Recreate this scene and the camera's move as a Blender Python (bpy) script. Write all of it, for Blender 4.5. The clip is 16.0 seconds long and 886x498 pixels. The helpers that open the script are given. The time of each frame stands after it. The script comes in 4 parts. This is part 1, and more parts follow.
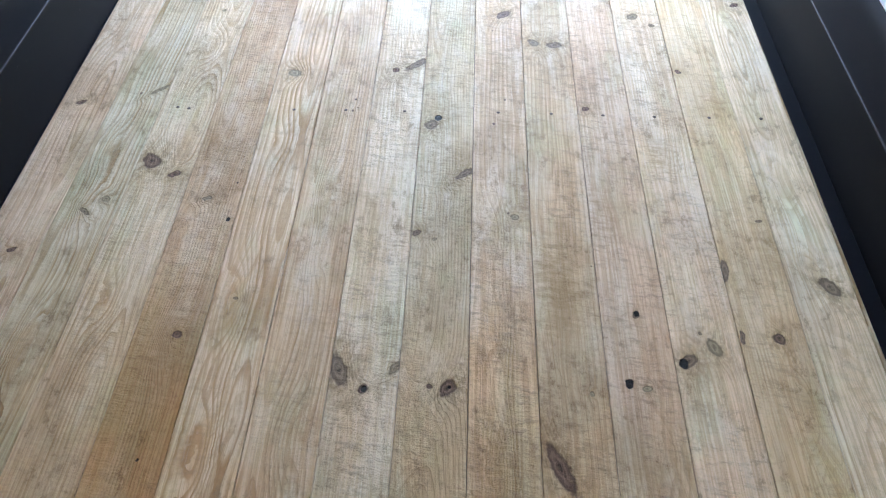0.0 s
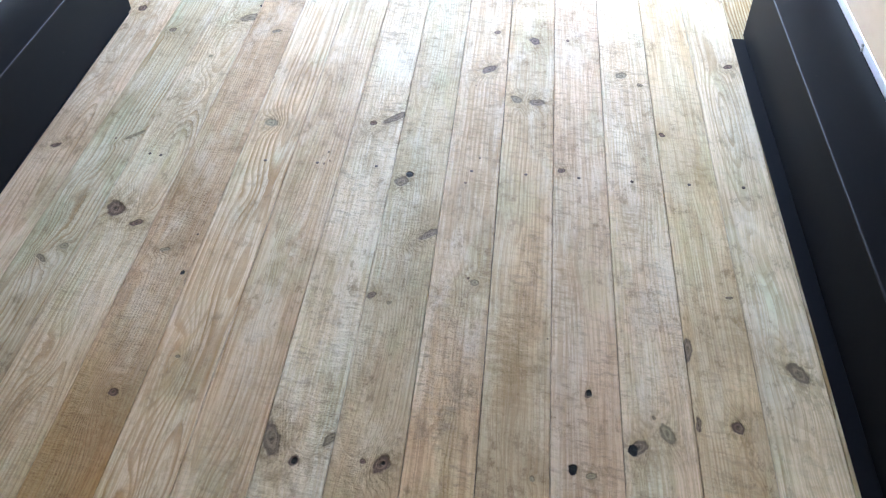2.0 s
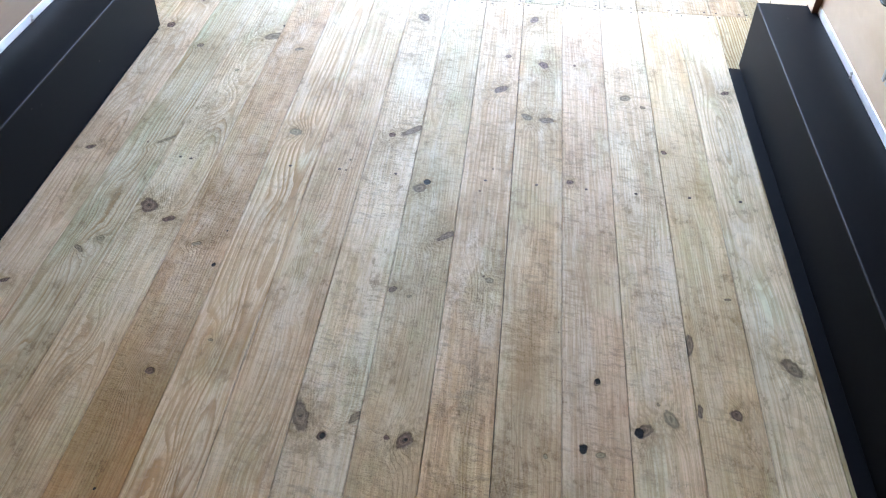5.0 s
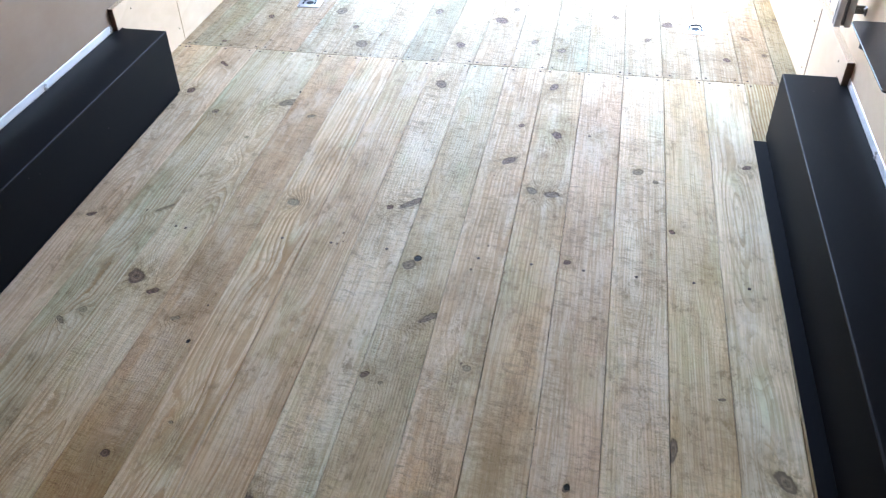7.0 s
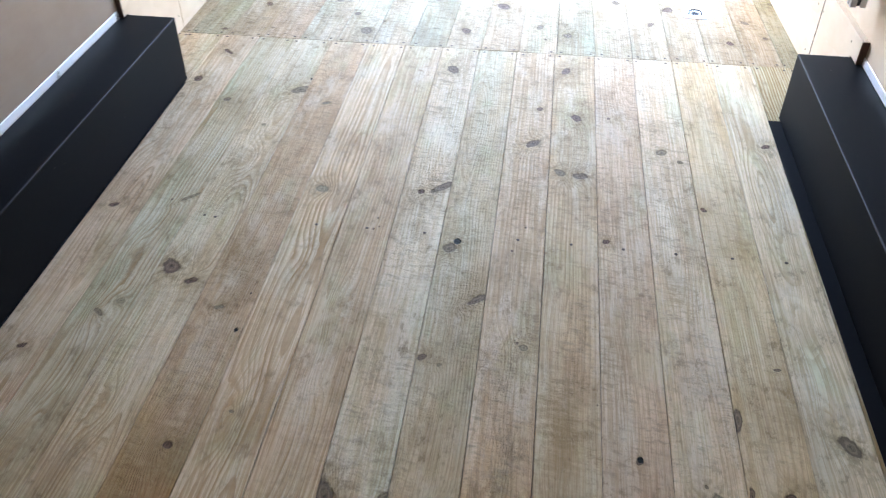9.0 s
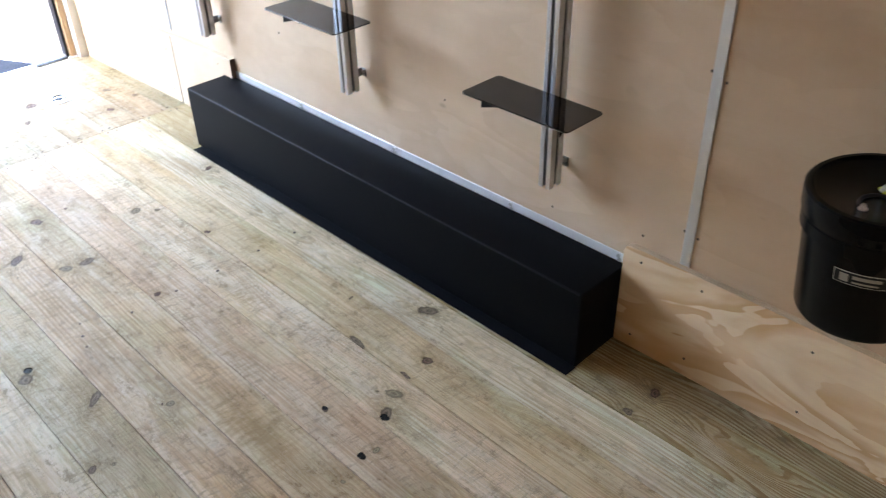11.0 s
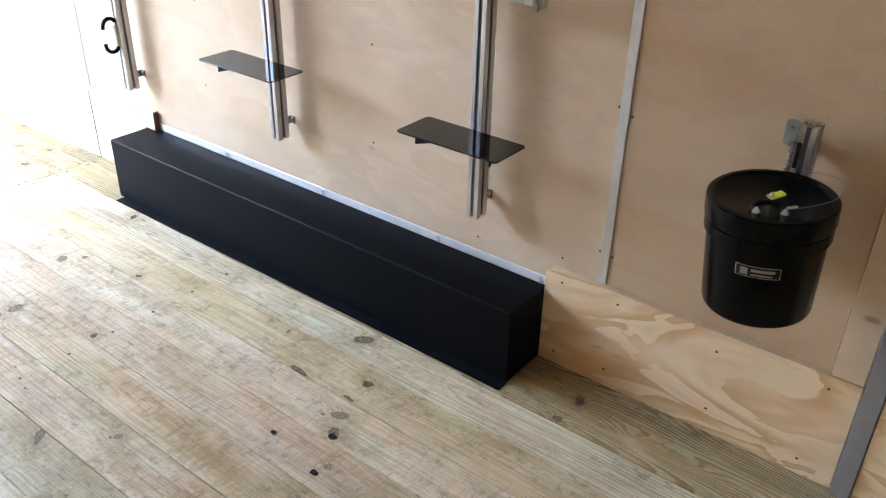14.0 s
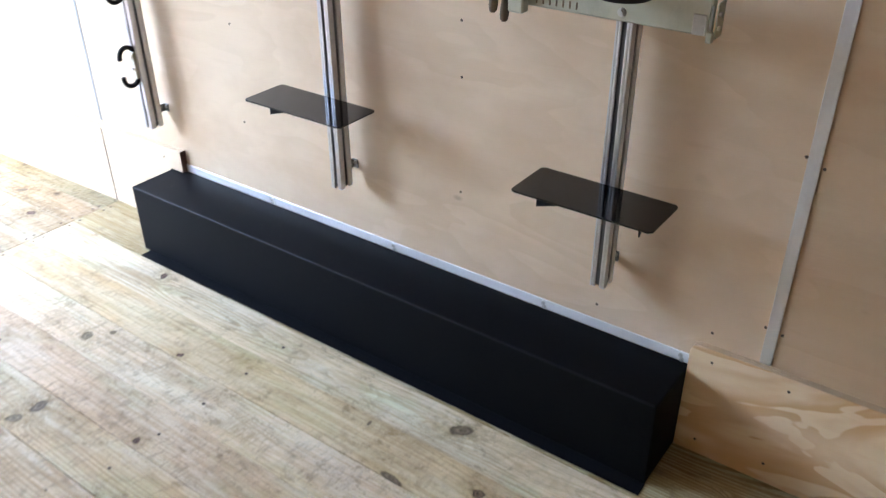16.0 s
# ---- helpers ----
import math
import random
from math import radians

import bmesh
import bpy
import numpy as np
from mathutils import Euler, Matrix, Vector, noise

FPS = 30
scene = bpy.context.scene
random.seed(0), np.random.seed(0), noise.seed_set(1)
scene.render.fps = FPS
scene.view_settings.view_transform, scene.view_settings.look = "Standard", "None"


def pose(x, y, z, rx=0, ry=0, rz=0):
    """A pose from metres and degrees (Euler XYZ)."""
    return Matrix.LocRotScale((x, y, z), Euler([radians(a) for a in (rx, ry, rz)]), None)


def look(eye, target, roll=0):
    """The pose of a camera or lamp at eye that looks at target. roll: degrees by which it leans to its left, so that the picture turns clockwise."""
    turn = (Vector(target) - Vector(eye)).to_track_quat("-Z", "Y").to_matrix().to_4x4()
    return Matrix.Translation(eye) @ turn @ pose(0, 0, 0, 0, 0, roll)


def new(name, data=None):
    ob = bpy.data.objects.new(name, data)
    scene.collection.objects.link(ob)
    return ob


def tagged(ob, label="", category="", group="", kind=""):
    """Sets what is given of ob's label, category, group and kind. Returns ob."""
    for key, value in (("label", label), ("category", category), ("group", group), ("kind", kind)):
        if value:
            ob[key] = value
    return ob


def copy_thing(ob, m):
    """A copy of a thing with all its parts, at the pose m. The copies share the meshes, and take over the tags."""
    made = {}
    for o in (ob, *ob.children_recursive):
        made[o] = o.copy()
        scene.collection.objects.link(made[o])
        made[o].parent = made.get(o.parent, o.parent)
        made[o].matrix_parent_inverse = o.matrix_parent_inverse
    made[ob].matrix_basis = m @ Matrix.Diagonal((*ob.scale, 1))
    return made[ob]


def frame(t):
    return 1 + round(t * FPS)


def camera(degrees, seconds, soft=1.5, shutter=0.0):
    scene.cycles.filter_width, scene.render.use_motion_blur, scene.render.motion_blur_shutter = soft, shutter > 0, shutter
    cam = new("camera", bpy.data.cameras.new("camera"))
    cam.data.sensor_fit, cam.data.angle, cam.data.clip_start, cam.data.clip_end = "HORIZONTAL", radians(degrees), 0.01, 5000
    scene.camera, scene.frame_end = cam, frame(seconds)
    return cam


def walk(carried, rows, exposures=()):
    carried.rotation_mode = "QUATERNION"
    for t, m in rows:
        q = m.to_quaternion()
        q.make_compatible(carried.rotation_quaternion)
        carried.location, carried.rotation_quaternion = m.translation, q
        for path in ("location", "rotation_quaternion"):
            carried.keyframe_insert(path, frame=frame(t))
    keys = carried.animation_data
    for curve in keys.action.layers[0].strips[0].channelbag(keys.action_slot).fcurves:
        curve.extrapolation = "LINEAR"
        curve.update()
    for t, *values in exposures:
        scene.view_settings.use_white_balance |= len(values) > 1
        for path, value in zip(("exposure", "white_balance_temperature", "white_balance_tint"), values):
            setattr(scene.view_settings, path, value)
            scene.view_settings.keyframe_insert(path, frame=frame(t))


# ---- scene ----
cam = camera(55.8, 16.0, 1.15, 0.45)
PATH = [
    (0, (0.093, -0.039, 1.423), (0.038, 1.324, -0.04), -0.4),
    (0.5, (0.093, -0.044, 1.429), (0.037, 1.33, -0.024), -0.3),
    (1, (0.113, -0.041, 1.436), (0.049, 1.35, 0.0), -0.3),
    (1.5, (0.172, 0.001, 1.44), (0.083, 1.408, 0.021), -0.0),
    (2, (0.27, 0.068, 1.43), (0.127, 1.48, 0.021), -0.5),
    (2.5, (0.328, 0.088, 1.426), (0.13, 1.491, 0.015), -2.0),
    (3, (0.327, 0.055, 1.416), (0.137, 1.451, -0.005), -2.9),
    (3.2, (0.304, 0.015, 1.417), (0.134, 1.419, 0.002), -2.9),
    (5.3, (0.211, -0.107, 1.446), (0.091, 1.389, 0.125), 1.9),
    (5.5, (0.225, -0.113, 1.443), (0.098, 1.393, 0.134), 1.3),
    (6, (0.268, -0.078, 1.443), (0.111, 1.431, 0.14), 1.2),
    (6.5, (0.371, 0.033, 1.45), (0.138, 1.542, 0.158), 0.5),
    (7, (0.433, 0.061, 1.462), (0.12, 1.582, 0.202), -1.3),
    (7.5, (0.421, 0.05, 1.46), (0.069, 1.584, 0.226), -1.6),
    (8, (0.344, -0.023, 1.471), (-0.012, 1.53, 0.263), -1.0),
    (8.5, (0.244, -0.087, 1.454), (-0.05, 1.468, 0.232), 0.1),
    (9, (0.186, 0.006, 1.432), (-0.001, 1.54, 0.163), 0.3),
    (9.5, (0.111, 0.135, 1.427), (0.101, 1.646, 0.117), -2.6),
    (10, (-0.057, 0.092, 1.4), (0.504, 1.471, 0.065), -3.1),
    (10.2, (-0.133, 0.027, 1.431), (0.63, 1.343, 0.133), -2.7),
    (12.3, (-0.543, -0.211, 1.494), (0.762, 0.905, 0.469), -1.2),
    (12.5, (-0.567, -0.202, 1.487), (0.765, 0.894, 0.475), -0.6),
    (13, (-0.563, -0.209, 1.485), (0.804, 0.849, 0.479), 0.5),
    (13.5, (-0.567, -0.209, 1.49), (0.814, 0.832, 0.485), 0.9),
    (14, (-0.568, -0.195, 1.482), (0.815, 0.846, 0.481), 1.5),
    (14.5, (-0.501, -0.175, 1.478), (0.835, 0.919, 0.47), 2.6),
    (15, (-0.453, -0.059, 1.46), (0.835, 1.071, 0.428), 2.5),
    (15.5, (-0.456, 0.157, 1.471), (0.87, 1.225, 0.42), 0.5),
    (16, (-0.365, 0.324, 1.457), (1.017, 1.333, 0.422), -0.4),
]
walk(cam, [(t, look(eye, target, roll)) for t, eye, target, roll in PATH], [(0, 5.62, 7150, 15), (3, 5.47, 7150, 15), (5.5, 5.45, 7150, 15), (7, 5.14, 7100, 15), (9, 5.09, 7300, 15), (10, 5.08, 7400, 15), (12.5, 5.94, 7300, 14), (13, 5.64, 7300, 14), (14, 5.74, 7300, 14), (14.5, 5.8, 7200, 14), (15, 5.6, 7100, 14), (15.5, 5.52, 7100, 14), (16, 5.48, 7100, 14)])

# ---- daylight: an overcast sky that comes in by the open end ----
world = bpy.data.worlds.new("sky")
scene.world = world
world.use_nodes = True
wn = world.node_tree
sky = wn.nodes.new("ShaderNodeTexSky")
sky.sky_type = "NISHITA"
sky.sun_disc = False
sky.sun_elevation = radians(44)
sky.sun_rotation = radians(246)
sky.dust_density = 1.6
sky.air_density = 1.0
sky.ozone_density = 0.8
wn.links.new(sky.outputs[0], wn.nodes["Background"].inputs[0])
wn.nodes["Background"].inputs[1].default_value = 0.15
sun = new("sun", bpy.data.lights.new("sun", "SUN"))
sun.data.energy = 0.8
sun.data.angle = radians(12)
sun.data.color = (1.0, 0.96, 0.9)
sun.matrix_world = look((-6.57, -2.93, 6.95), (0, 0, 0))

# ---- the plan, in metres ----
WALL_R, KICK_R, KICK_FAR = 1.187, 1.167, 1.163        # faces of the right wall and its kick panels
WALL_L, KICK_L = -1.235, -1.215
FAR, NEAR, ROOF, HEAD = 3.80, -1.25, 2.40, 2.30  # open end, closed end, ceiling, doorway's head
PITCH, SEAM = 0.1417, -0.033         # boards
JOINT = 2.94                         # butt joint of the boards
BOX_NEAR, BOX_FAR, BOX_TOP = 0.757, 2.571, 0.232


# ---- node helpers ----
class Graph:
    """A node material written as arithmetic."""

    def __init__(self, name):
        self.mat = bpy.data.materials.new(name)
        self.mat.use_nodes = True
        self.tree = self.mat.node_tree
        self.bsdf = self.tree.nodes["Principled BSDF"]
        geo = self.tree.nodes.new("ShaderNodeNewGeometry")
        self.pos = geo.outputs["Position"]
        self.normal = geo.outputs["Normal"]
        self.island = geo.outputs["Random Per Island"]

    def put(self, socket, value):
        if isinstance(value, bpy.types.NodeSocket):
            self.tree.links.new(value, socket)
        elif isinstance(value, (int, float)):
            socket.default_value = (value,) * len(socket.default_value) if socket.type in ("VECTOR", "RGBA") else value
        else:
            socket.default_value = (*value, 1.0) if socket.type == "RGBA" and len(value) == 3 else value

    def m(self, op, a, b=0.0, c=0.0):
        n = self.tree.nodes.new("ShaderNodeMath")
        n.operation = op
        for s, v in zip(n.inputs, (a, b, c)):
            self.put(s, v)
        return n.outputs[0]

    def smooth(self, v, lo, hi, a=0.0, b=1.0):
        n = self.tree.nodes.new("ShaderNodeMapRange")
        n.interpolation_type = "SMOOTHSTEP"
        for s, w in zip(n.inputs, (v, lo, hi, a, b)):
            self.put(s, w)
        return n.outputs[0]

    def xyz(self, vec):
        n = self.tree.nodes.new("ShaderNodeSeparateXYZ")
        self.put(n.inputs[0], vec)
        return n.outputs

    def vec(self, x, y, z=0.0):
        n = self.tree.nodes.new("ShaderNodeCombineXYZ")
        for s, v in zip(n.inputs, (x, y, z)):
            self.put(s, v)
        return n.outputs[0]

    def scaled(self, vec, by):
        n = self.tree.nodes.new("ShaderNodeVectorMath")
        n.operation = "MULTIPLY"
        self.put(n.inputs[0], vec)
        self.put(n.inputs[1], by)
        return n.outputs[0]

    def noise(self, vec, scale=1.0, detail=3.0, rough=0.55, twist=0.0):
        n = self.tree.nodes.new("ShaderNodeTexNoise")
        self.put(n.inputs["Vector"], vec)
        n.inputs["Scale"].default_value = scale
        n.inputs["Detail"].default_value = detail
        n.inputs["Roughness"].default_value = rough
        n.inputs["Distortion"].default_value = twist
        return n.outputs[0]

    def cells(self, vec, scale):
        n = self.tree.nodes.new("ShaderNodeTexVoronoi")
        self.put(n.inputs["Vector"], vec)
        n.inputs["Scale"].default_value = scale
        return n.outputs["Distance"]

    def mix(self, fac, a, b, kind="MIX"):
        n = self.tree.nodes.new("ShaderNodeMix")
        n.data_type, n.blend_type = "RGBA", kind
        self.put(n.inputs[0], fac)
        self.put(n.inputs[6], a)
        self.put(n.inputs[7], b)
        return n.outputs[2]

    def own(self, name, out="Vector"):
        n = self.tree.nodes.new("ShaderNodeAttribute")
        n.attribute_type, n.attribute_name = "OBJECT", name
        return n.outputs[out]

    def chance(self):
        return self.tree.nodes.new("ShaderNodeObjectInfo").outputs["Random"]

    def finish(self, color, rough, metal=0.0, bump=None, height=0.001, spec=0.5):
        self.put(self.bsdf.inputs["Base Color"], color)
        self.put(self.bsdf.inputs["Roughness"], rough)
        self.put(self.bsdf.inputs["Metallic"], metal)
        self.put(self.bsdf.inputs["Specular IOR Level"], spec)
        if bump is not None:
            n = self.tree.nodes.new("ShaderNodeBump")
            n.inputs["Distance"].default_value = height
            n.inputs["Strength"].default_value = 1.0
            self.put(n.inputs["Height"], bump)
            self.tree.links.new(n.outputs[0], self.bsdf.inputs["Normal"])
        return self.mat


KNOTS, EYES = 6, 3
FLOOR_GLOSS = 0.075


def board_wood():
    """Oiled, rough-sawn pine: growth rings that flow round each board's own knots and eyes."""
    g = Graph("board_wood")
    x, y, _ = g.xyz(g.pos)
    seed, grain, stain_shade = g.xyz(g.own("character"))
    sawing, ringing, pale_mix = g.xyz(g.own("surface"))
    centre = g.own("centre", "Fac")
    tint = g.own("tint", "Color")
    xl = g.m("SUBTRACT", x, centre)

    def times(a, b):
        return g.m("MULTIPLY", a, b)

    def plus(a, b):
        return g.m("ADD", a, b)

    def less(a, b):
        return g.m("SUBTRACT", a, b)

    def field(kx, ky, shift=0.0, detail=3.0, rough=0.55, src=None):
        return g.noise(g.vec(times(src or x, kx), times(y, ky), plus(seed, shift)), 1.0, detail, rough)

    # the slow field of growth rings
    wander = times(less(field(1.5, 0.8, 1.0, 2.0), 0.5), 0.06)
    heart = times(less(g.m("FRACT", times(seed, 3.31)), 0.5), 0.16)
    across = times(plus(less(xl, heart), wander), 0.62)
    depth = times(less(field(0.0, 0.9, 5.0, 1.5), 0.42), 0.16)
    ring = g.m("SQRT", plus(times(across, across), times(depth, depth)))
    rag = g.noise(g.scaled(g.pos, (70, 50, 1)), 1.0, 4.0, 0.6)
    bend = times(less(g.noise(g.scaled(g.pos, (42, 30, 1)), 1.0, 2.0), 0.5), 0.012)
    turn = times(less(g.noise(g.scaled(g.pos, (36, 40, 3)), 1.3, 2.0), 0.5), 0.014)
    tongue = None
    for n in range(EYES):
        ex, ey, amp = g.xyz(g.own("eye_%d" % n))
        dx = g.m("DIVIDE", plus(less(x, ex), times(bend, 1.1)), 0.026)
        dy = g.m("DIVIDE", less(y, ey), plus(0.045, times(g.m("ABSOLUTE", amp), 2.3)))
        swell = g.m("EXPONENT", times(plus(times(dx, dx), times(dy, dy)), -0.8))
        ring = plus(ring, times(swell, amp))
        fill = times(swell, g.smooth(g.m("ABSOLUTE", amp), 0.0, 0.03))
        tongue = fill if tongue is None else g.m("MAXIMUM", tongue, fill)
    core = halo = rim = wide = green = None
    for n in range(KNOTS):
        kx, ky, kr = g.xyz(g.own("knot_%d" % n))
        stretch, lean, tone = g.xyz(g.own("shape_%d" % n))
        size = g.m("MAXIMUM", kr, 0.0002)
        dx = g.m("DIVIDE", plus(less(x, kx), bend), size)
        dy = g.m("DIVIDE", plus(less(y, ky), turn), size)
        dx = less(dx, times(dy, lean))
        dy = g.m("DIVIDE", dy, stretch)
        far = g.m("SQRT", plus(times(dx, dx), times(dy, dy)))
        far = plus(far, times(less(rag, 0.5), 0.85))
        near = g.m("EXPONENT", times(plus(times(dx, dx), times(times(dy, dy), 0.45)), -0.30))
        ring = plus(ring, times(near, times(size, 1.2)))
        here = times(times(g.smooth(far, 0.86, 1.26, 1.0, 0.0), g.smooth(size, 0.0003, 0.002)), g.smooth(rag, 0.2, 0.5, 0.6, 1.0))
        lines = g.m("FRACT", times(far, 2.6))
        edge = times(here, g.m("MAXIMUM", g.m("MAXIMUM", g.smooth(far, 0.30, 0.12), times(g.smooth(far, 0.60, 0.95), 0.8)), times(g.smooth(lines, 0.45, 0.85), 0.6)))
        rim = edge if rim is None else g.m("MAXIMUM", rim, edge)
        smear = times(g.m("EXPONENT", times(times(far, far), -0.12)), g.smooth(size, 0.004, 0.012))
        wide = smear if wide is None else g.m("MAXIMUM", wide, smear)
        soft = times(near, g.smooth(size, 0.0003, 0.004))
        core = here if core is None else g.m("MAXIMUM", core, here)
        halo = soft if halo is None else g.m("MAXIMUM", halo, soft)
        pale = times(here, tone)
        green = pale if green is None else g.m("MAXIMUM", green, pale)
    hole = None
    for n in range(2):
        hx, hy, hr = g.xyz(g.own("hole_%d" % n))
        dx, dy = plus(less(x, hx), times(bend, 0.4)), times(plus(less(y, hy), times(turn, 0.4)), 0.75)
        far = g.m("SQRT", plus(times(dx, dx), times(dy, dy)))
        far = g.m("DIVIDE", far, g.m("MAXIMUM", hr, 0.0001))
        far = plus(far, times(less(rag, 0.5), 1.3))
        here = g.smooth(far, 0.8, 1.0, 1.0, 0.0)
        hole = here if hole is None else g.m("MAXIMUM", hole, here)

    # early and late wood: a slow rise and a sharp edge to each ring, rings of unlike strength
    width = plus(0.0038, times(g.m("FRACT", times(seed, 7.13)), 0.0036))
    phase = plus(g.m("DIVIDE", ring, width), times(field(10, 1.6, 0.0, 4.0, 0.55), less(1.3, tongue)))
    wave = g.m("FRACT", phase)
    late = times(g.smooth(wave, 0.30, 0.84), g.smooth(wave, 0.90, 1.0, 1.0, 0.0))
    count = g.m("FLOOR", phase)
    each = g.smooth(g.noise(g.vec(times(count, 3.7), times(y, 1.5), seed), 1.0, 2.0), 0.3, 0.7, 0.25, 1.0)
    late = times(late, each)
    fibre = g.noise(g.vec(times(plus(x, times(ring, 0.6)), 420), times(y, 6), seed), 1.0, 4.0, 0.65)
    hair = g.noise(g.vec(times(plus(x, times(ring, 0.6)), 170), times(y, 2.2), seed), 1.0, 3.0, 0.6)
    blot = field(11, 4.5, 0.0, 4.0, 0.6)
    large = field(3.0, 1.3, 4.0, 2.0)
    # saw chatter runs across the board, in patches
    skew = plus(plus(y, times(xl, 0.16)), times(less(field(26, 7, 6.0, 3.0), 0.5), 0.016))
    tick = g.noise(g.vec(times(xl, 26), times(skew, 74), seed), 1.0, 6.0, 0.74)
    stripe = g.noise(g.vec(times(xl, 3.0), times(skew, 48), plus(seed, 3.0)), 1.0, 4.0, 0.7)
    patch = g.smooth(field(8, 4.0, 9.0, 5.0, 0.65), 0.37, 0.58)
    far_end = times(g.smooth(y, 1.2, 2.1, 0.0, 0.85), g.smooth(field(15, 7, 14.0, 4.0, 0.6), 0.36, 0.52))
    patch = g.m("MAXIMUM", patch, far_end)
    worn = g.m("MAXIMUM", g.smooth(tick, 0.49, 0.64), times(g.smooth(stripe, 0.56, 0.72), 0.45))
    sawn = times(times(worn, patch), sawing)
    chips = g.smooth(g.noise(g.vec(times(x, 120), times(y, 70), seed), 1.0, 4.0, 0.7), 0.60, 0.70)

    def toned(r, gr, bl):
        return g.mix(1.0, tint, (r, gr, bl), "MULTIPLY")

    comb = times(less(fibre, 0.5), 0.30)
    drift = plus(field(9, 1.6, 11.0, 3.0), comb)
    col = g.mix(g.smooth(drift, 0.36, 0.64), toned(0.98, 1.02, 0.99), toned(1.02, 0.92, 0.80))
    col = g.mix(g.smooth(large, 0.42, 0.70, 0.0, 0.6), col, toned(0.88, 0.82, 0.76))
    mark = times(times(late, ringing), g.m("MAXIMUM", g.smooth(field(9, 2.4, 2.0, 4.0, 0.6), 0.36, 0.60, 0.12, 1.0), less(ringing, 0.55)))
    col = g.mix(g.m("MINIMUM", times(mark, 1.05), 0.95), col, toned(0.54, 0.395, 0.25))
    inner = times(g.smooth(tongue, 0.55, 0.8), g.smooth(blot, 0.25, 0.6, 0.45, 1.0))
    col = g.mix(times(inner, times(ringing, 0.5)), col, toned(0.80, 0.64, 0.465))
    col = g.mix(times(g.smooth(hair, 0.46, 0.60), plus(0.34, times(grain, 0.36))), col, toned(0.68, 0.555, 0.41))
    col = g.mix(times(g.smooth(fibre, 0.50, 0.64), 0.5), col, toned(0.55, 0.46, 0.36))
    # grey rubbed marks across the grain and soft weathering
    cloud = field(8, 4.2, 7.0, 5.0, 0.62)
    col = g.mix(g.smooth(cloud, 0.42, 0.64, 0.0, 0.7), col, g.mix(1.0, col, (0.74, 0.71, 0.67), "MULTIPLY"))
    mint = g.smooth(field(8, 3.2, 33.0, 4.0, 0.6), 0.50, 0.66)
    col = g.mix(mint, col, g.mix(1.0, col, (0.92, 0.99, 0.95), "MULTIPLY"))
    col = g.mix(times(sawn, 0.72), col, toned(0.40, 0.37, 0.335))
    # pale streaks, partly surface sheen painted into the colour
    pale_sheen = plus(field(14, 3.5, 21.0, 5.0, 0.65), comb)
    col = g.mix(times(g.smooth(pale_sheen, 0.50, 0.68), pale_mix), col, (0.78, 0.68, 0.53))
    scuff = g.smooth(field(38, 22, 5.0, 7.0, 0.78), 0.52, 0.64)
    col = g.mix(times(scuff, g.smooth(cloud, 0.42, 0.60, 0.16, 0.85)), col, toned(0.40, 0.345, 0.28))
    # soaked-in brown smears that some boards carry, combed by the saw
    for n in range(2):
        sx, sy, sr = g.xyz(g.own("smear_%d" % n))
        reach = g.m("MAXIMUM", sr, 0.0005)
        dx = g.m("DIVIDE", less(x, sx), reach)
        dy = g.m("DIVIDE", less(y, sy), times(reach, 2.2))
        spot = g.m("EXPONENT", times(plus(times(dx, dx), times(dy, dy)), -0.8))
        spot = times(spot, g.smooth(plus(times(tick, 0.7), times(blot, 0.5)), 0.46, 0.72, 0.12, 1.0))
        col = g.mix(times(spot, 0.72), col, toned(0.50, 0.42, 0.29))
    # brown heartwood stain on one board; on others, near-end shade painted in
    brown = times(stain_shade, g.smooth(plus(y, times(blot, 0.5)), 1.05, 1.5, 1.0, 0.0))
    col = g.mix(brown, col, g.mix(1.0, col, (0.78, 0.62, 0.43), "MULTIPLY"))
    col = g.mix(times(halo, g.smooth(blot, 0.3, 0.7, 0.2, 0.75)), col, toned(0.66, 0.585, 0.44))
    soil = g.smooth(g.noise(g.vec(times(x, 85), times(y, 46), seed), 1.0, 5.0, 0.7), 0.44, 0.60)
    col = g.mix(times(times(wide, soil), 0.85), col, toned(0.34, 0.29, 0.22))
    knot = g.mix(g.smooth(rag, 0.3, 0.7), (0.105, 0.054, 0.040), (0.24, 0.145, 0.105))
    knot = g.mix(green, knot, (0.34, 0.285, 0.17))
    knot = g.mix(rim, knot, g.mix(green, (0.022, 0.010, 0.007), (0.15, 0.125, 0.08)))
    col = g.mix(times(core, 0.95), col, knot)
    col = g.mix(times(chips, g.smooth(blot, 0.45, 0.65, 0.0, 0.5)), col, toned(0.32, 0.27, 0.22))
    speck = g.smooth(g.cells(g.scaled(g.pos, (7, 5, 1)), 1.0), 0.016, 0.028, 1.0, 0.0)
    col = g.mix(times(speck, 0.85), col, (0.03, 0.022, 0.018))
    col = g.mix(hole, col, (0.006, 0.005, 0.004))
    rough = plus(0.40, plus(times(blot, 0.16), times(sawn, 0.2)))
    relief = plus(times(late, -0.30), times(fibre, 0.35))
    relief = plus(relief, times(times(plus(tick, times(stripe, 0.8)), plus(0.25, times(patch, 0.75))), times(sawing, 1.4)))
    relief = less(relief, plus(times(hole, 4.0), times(core, 0.4)))
    relief = plus(relief, times(blot, 1.0))
    return g.finish(col, rough, 0.0, relief, 0.003, FLOOR_GLOSS)



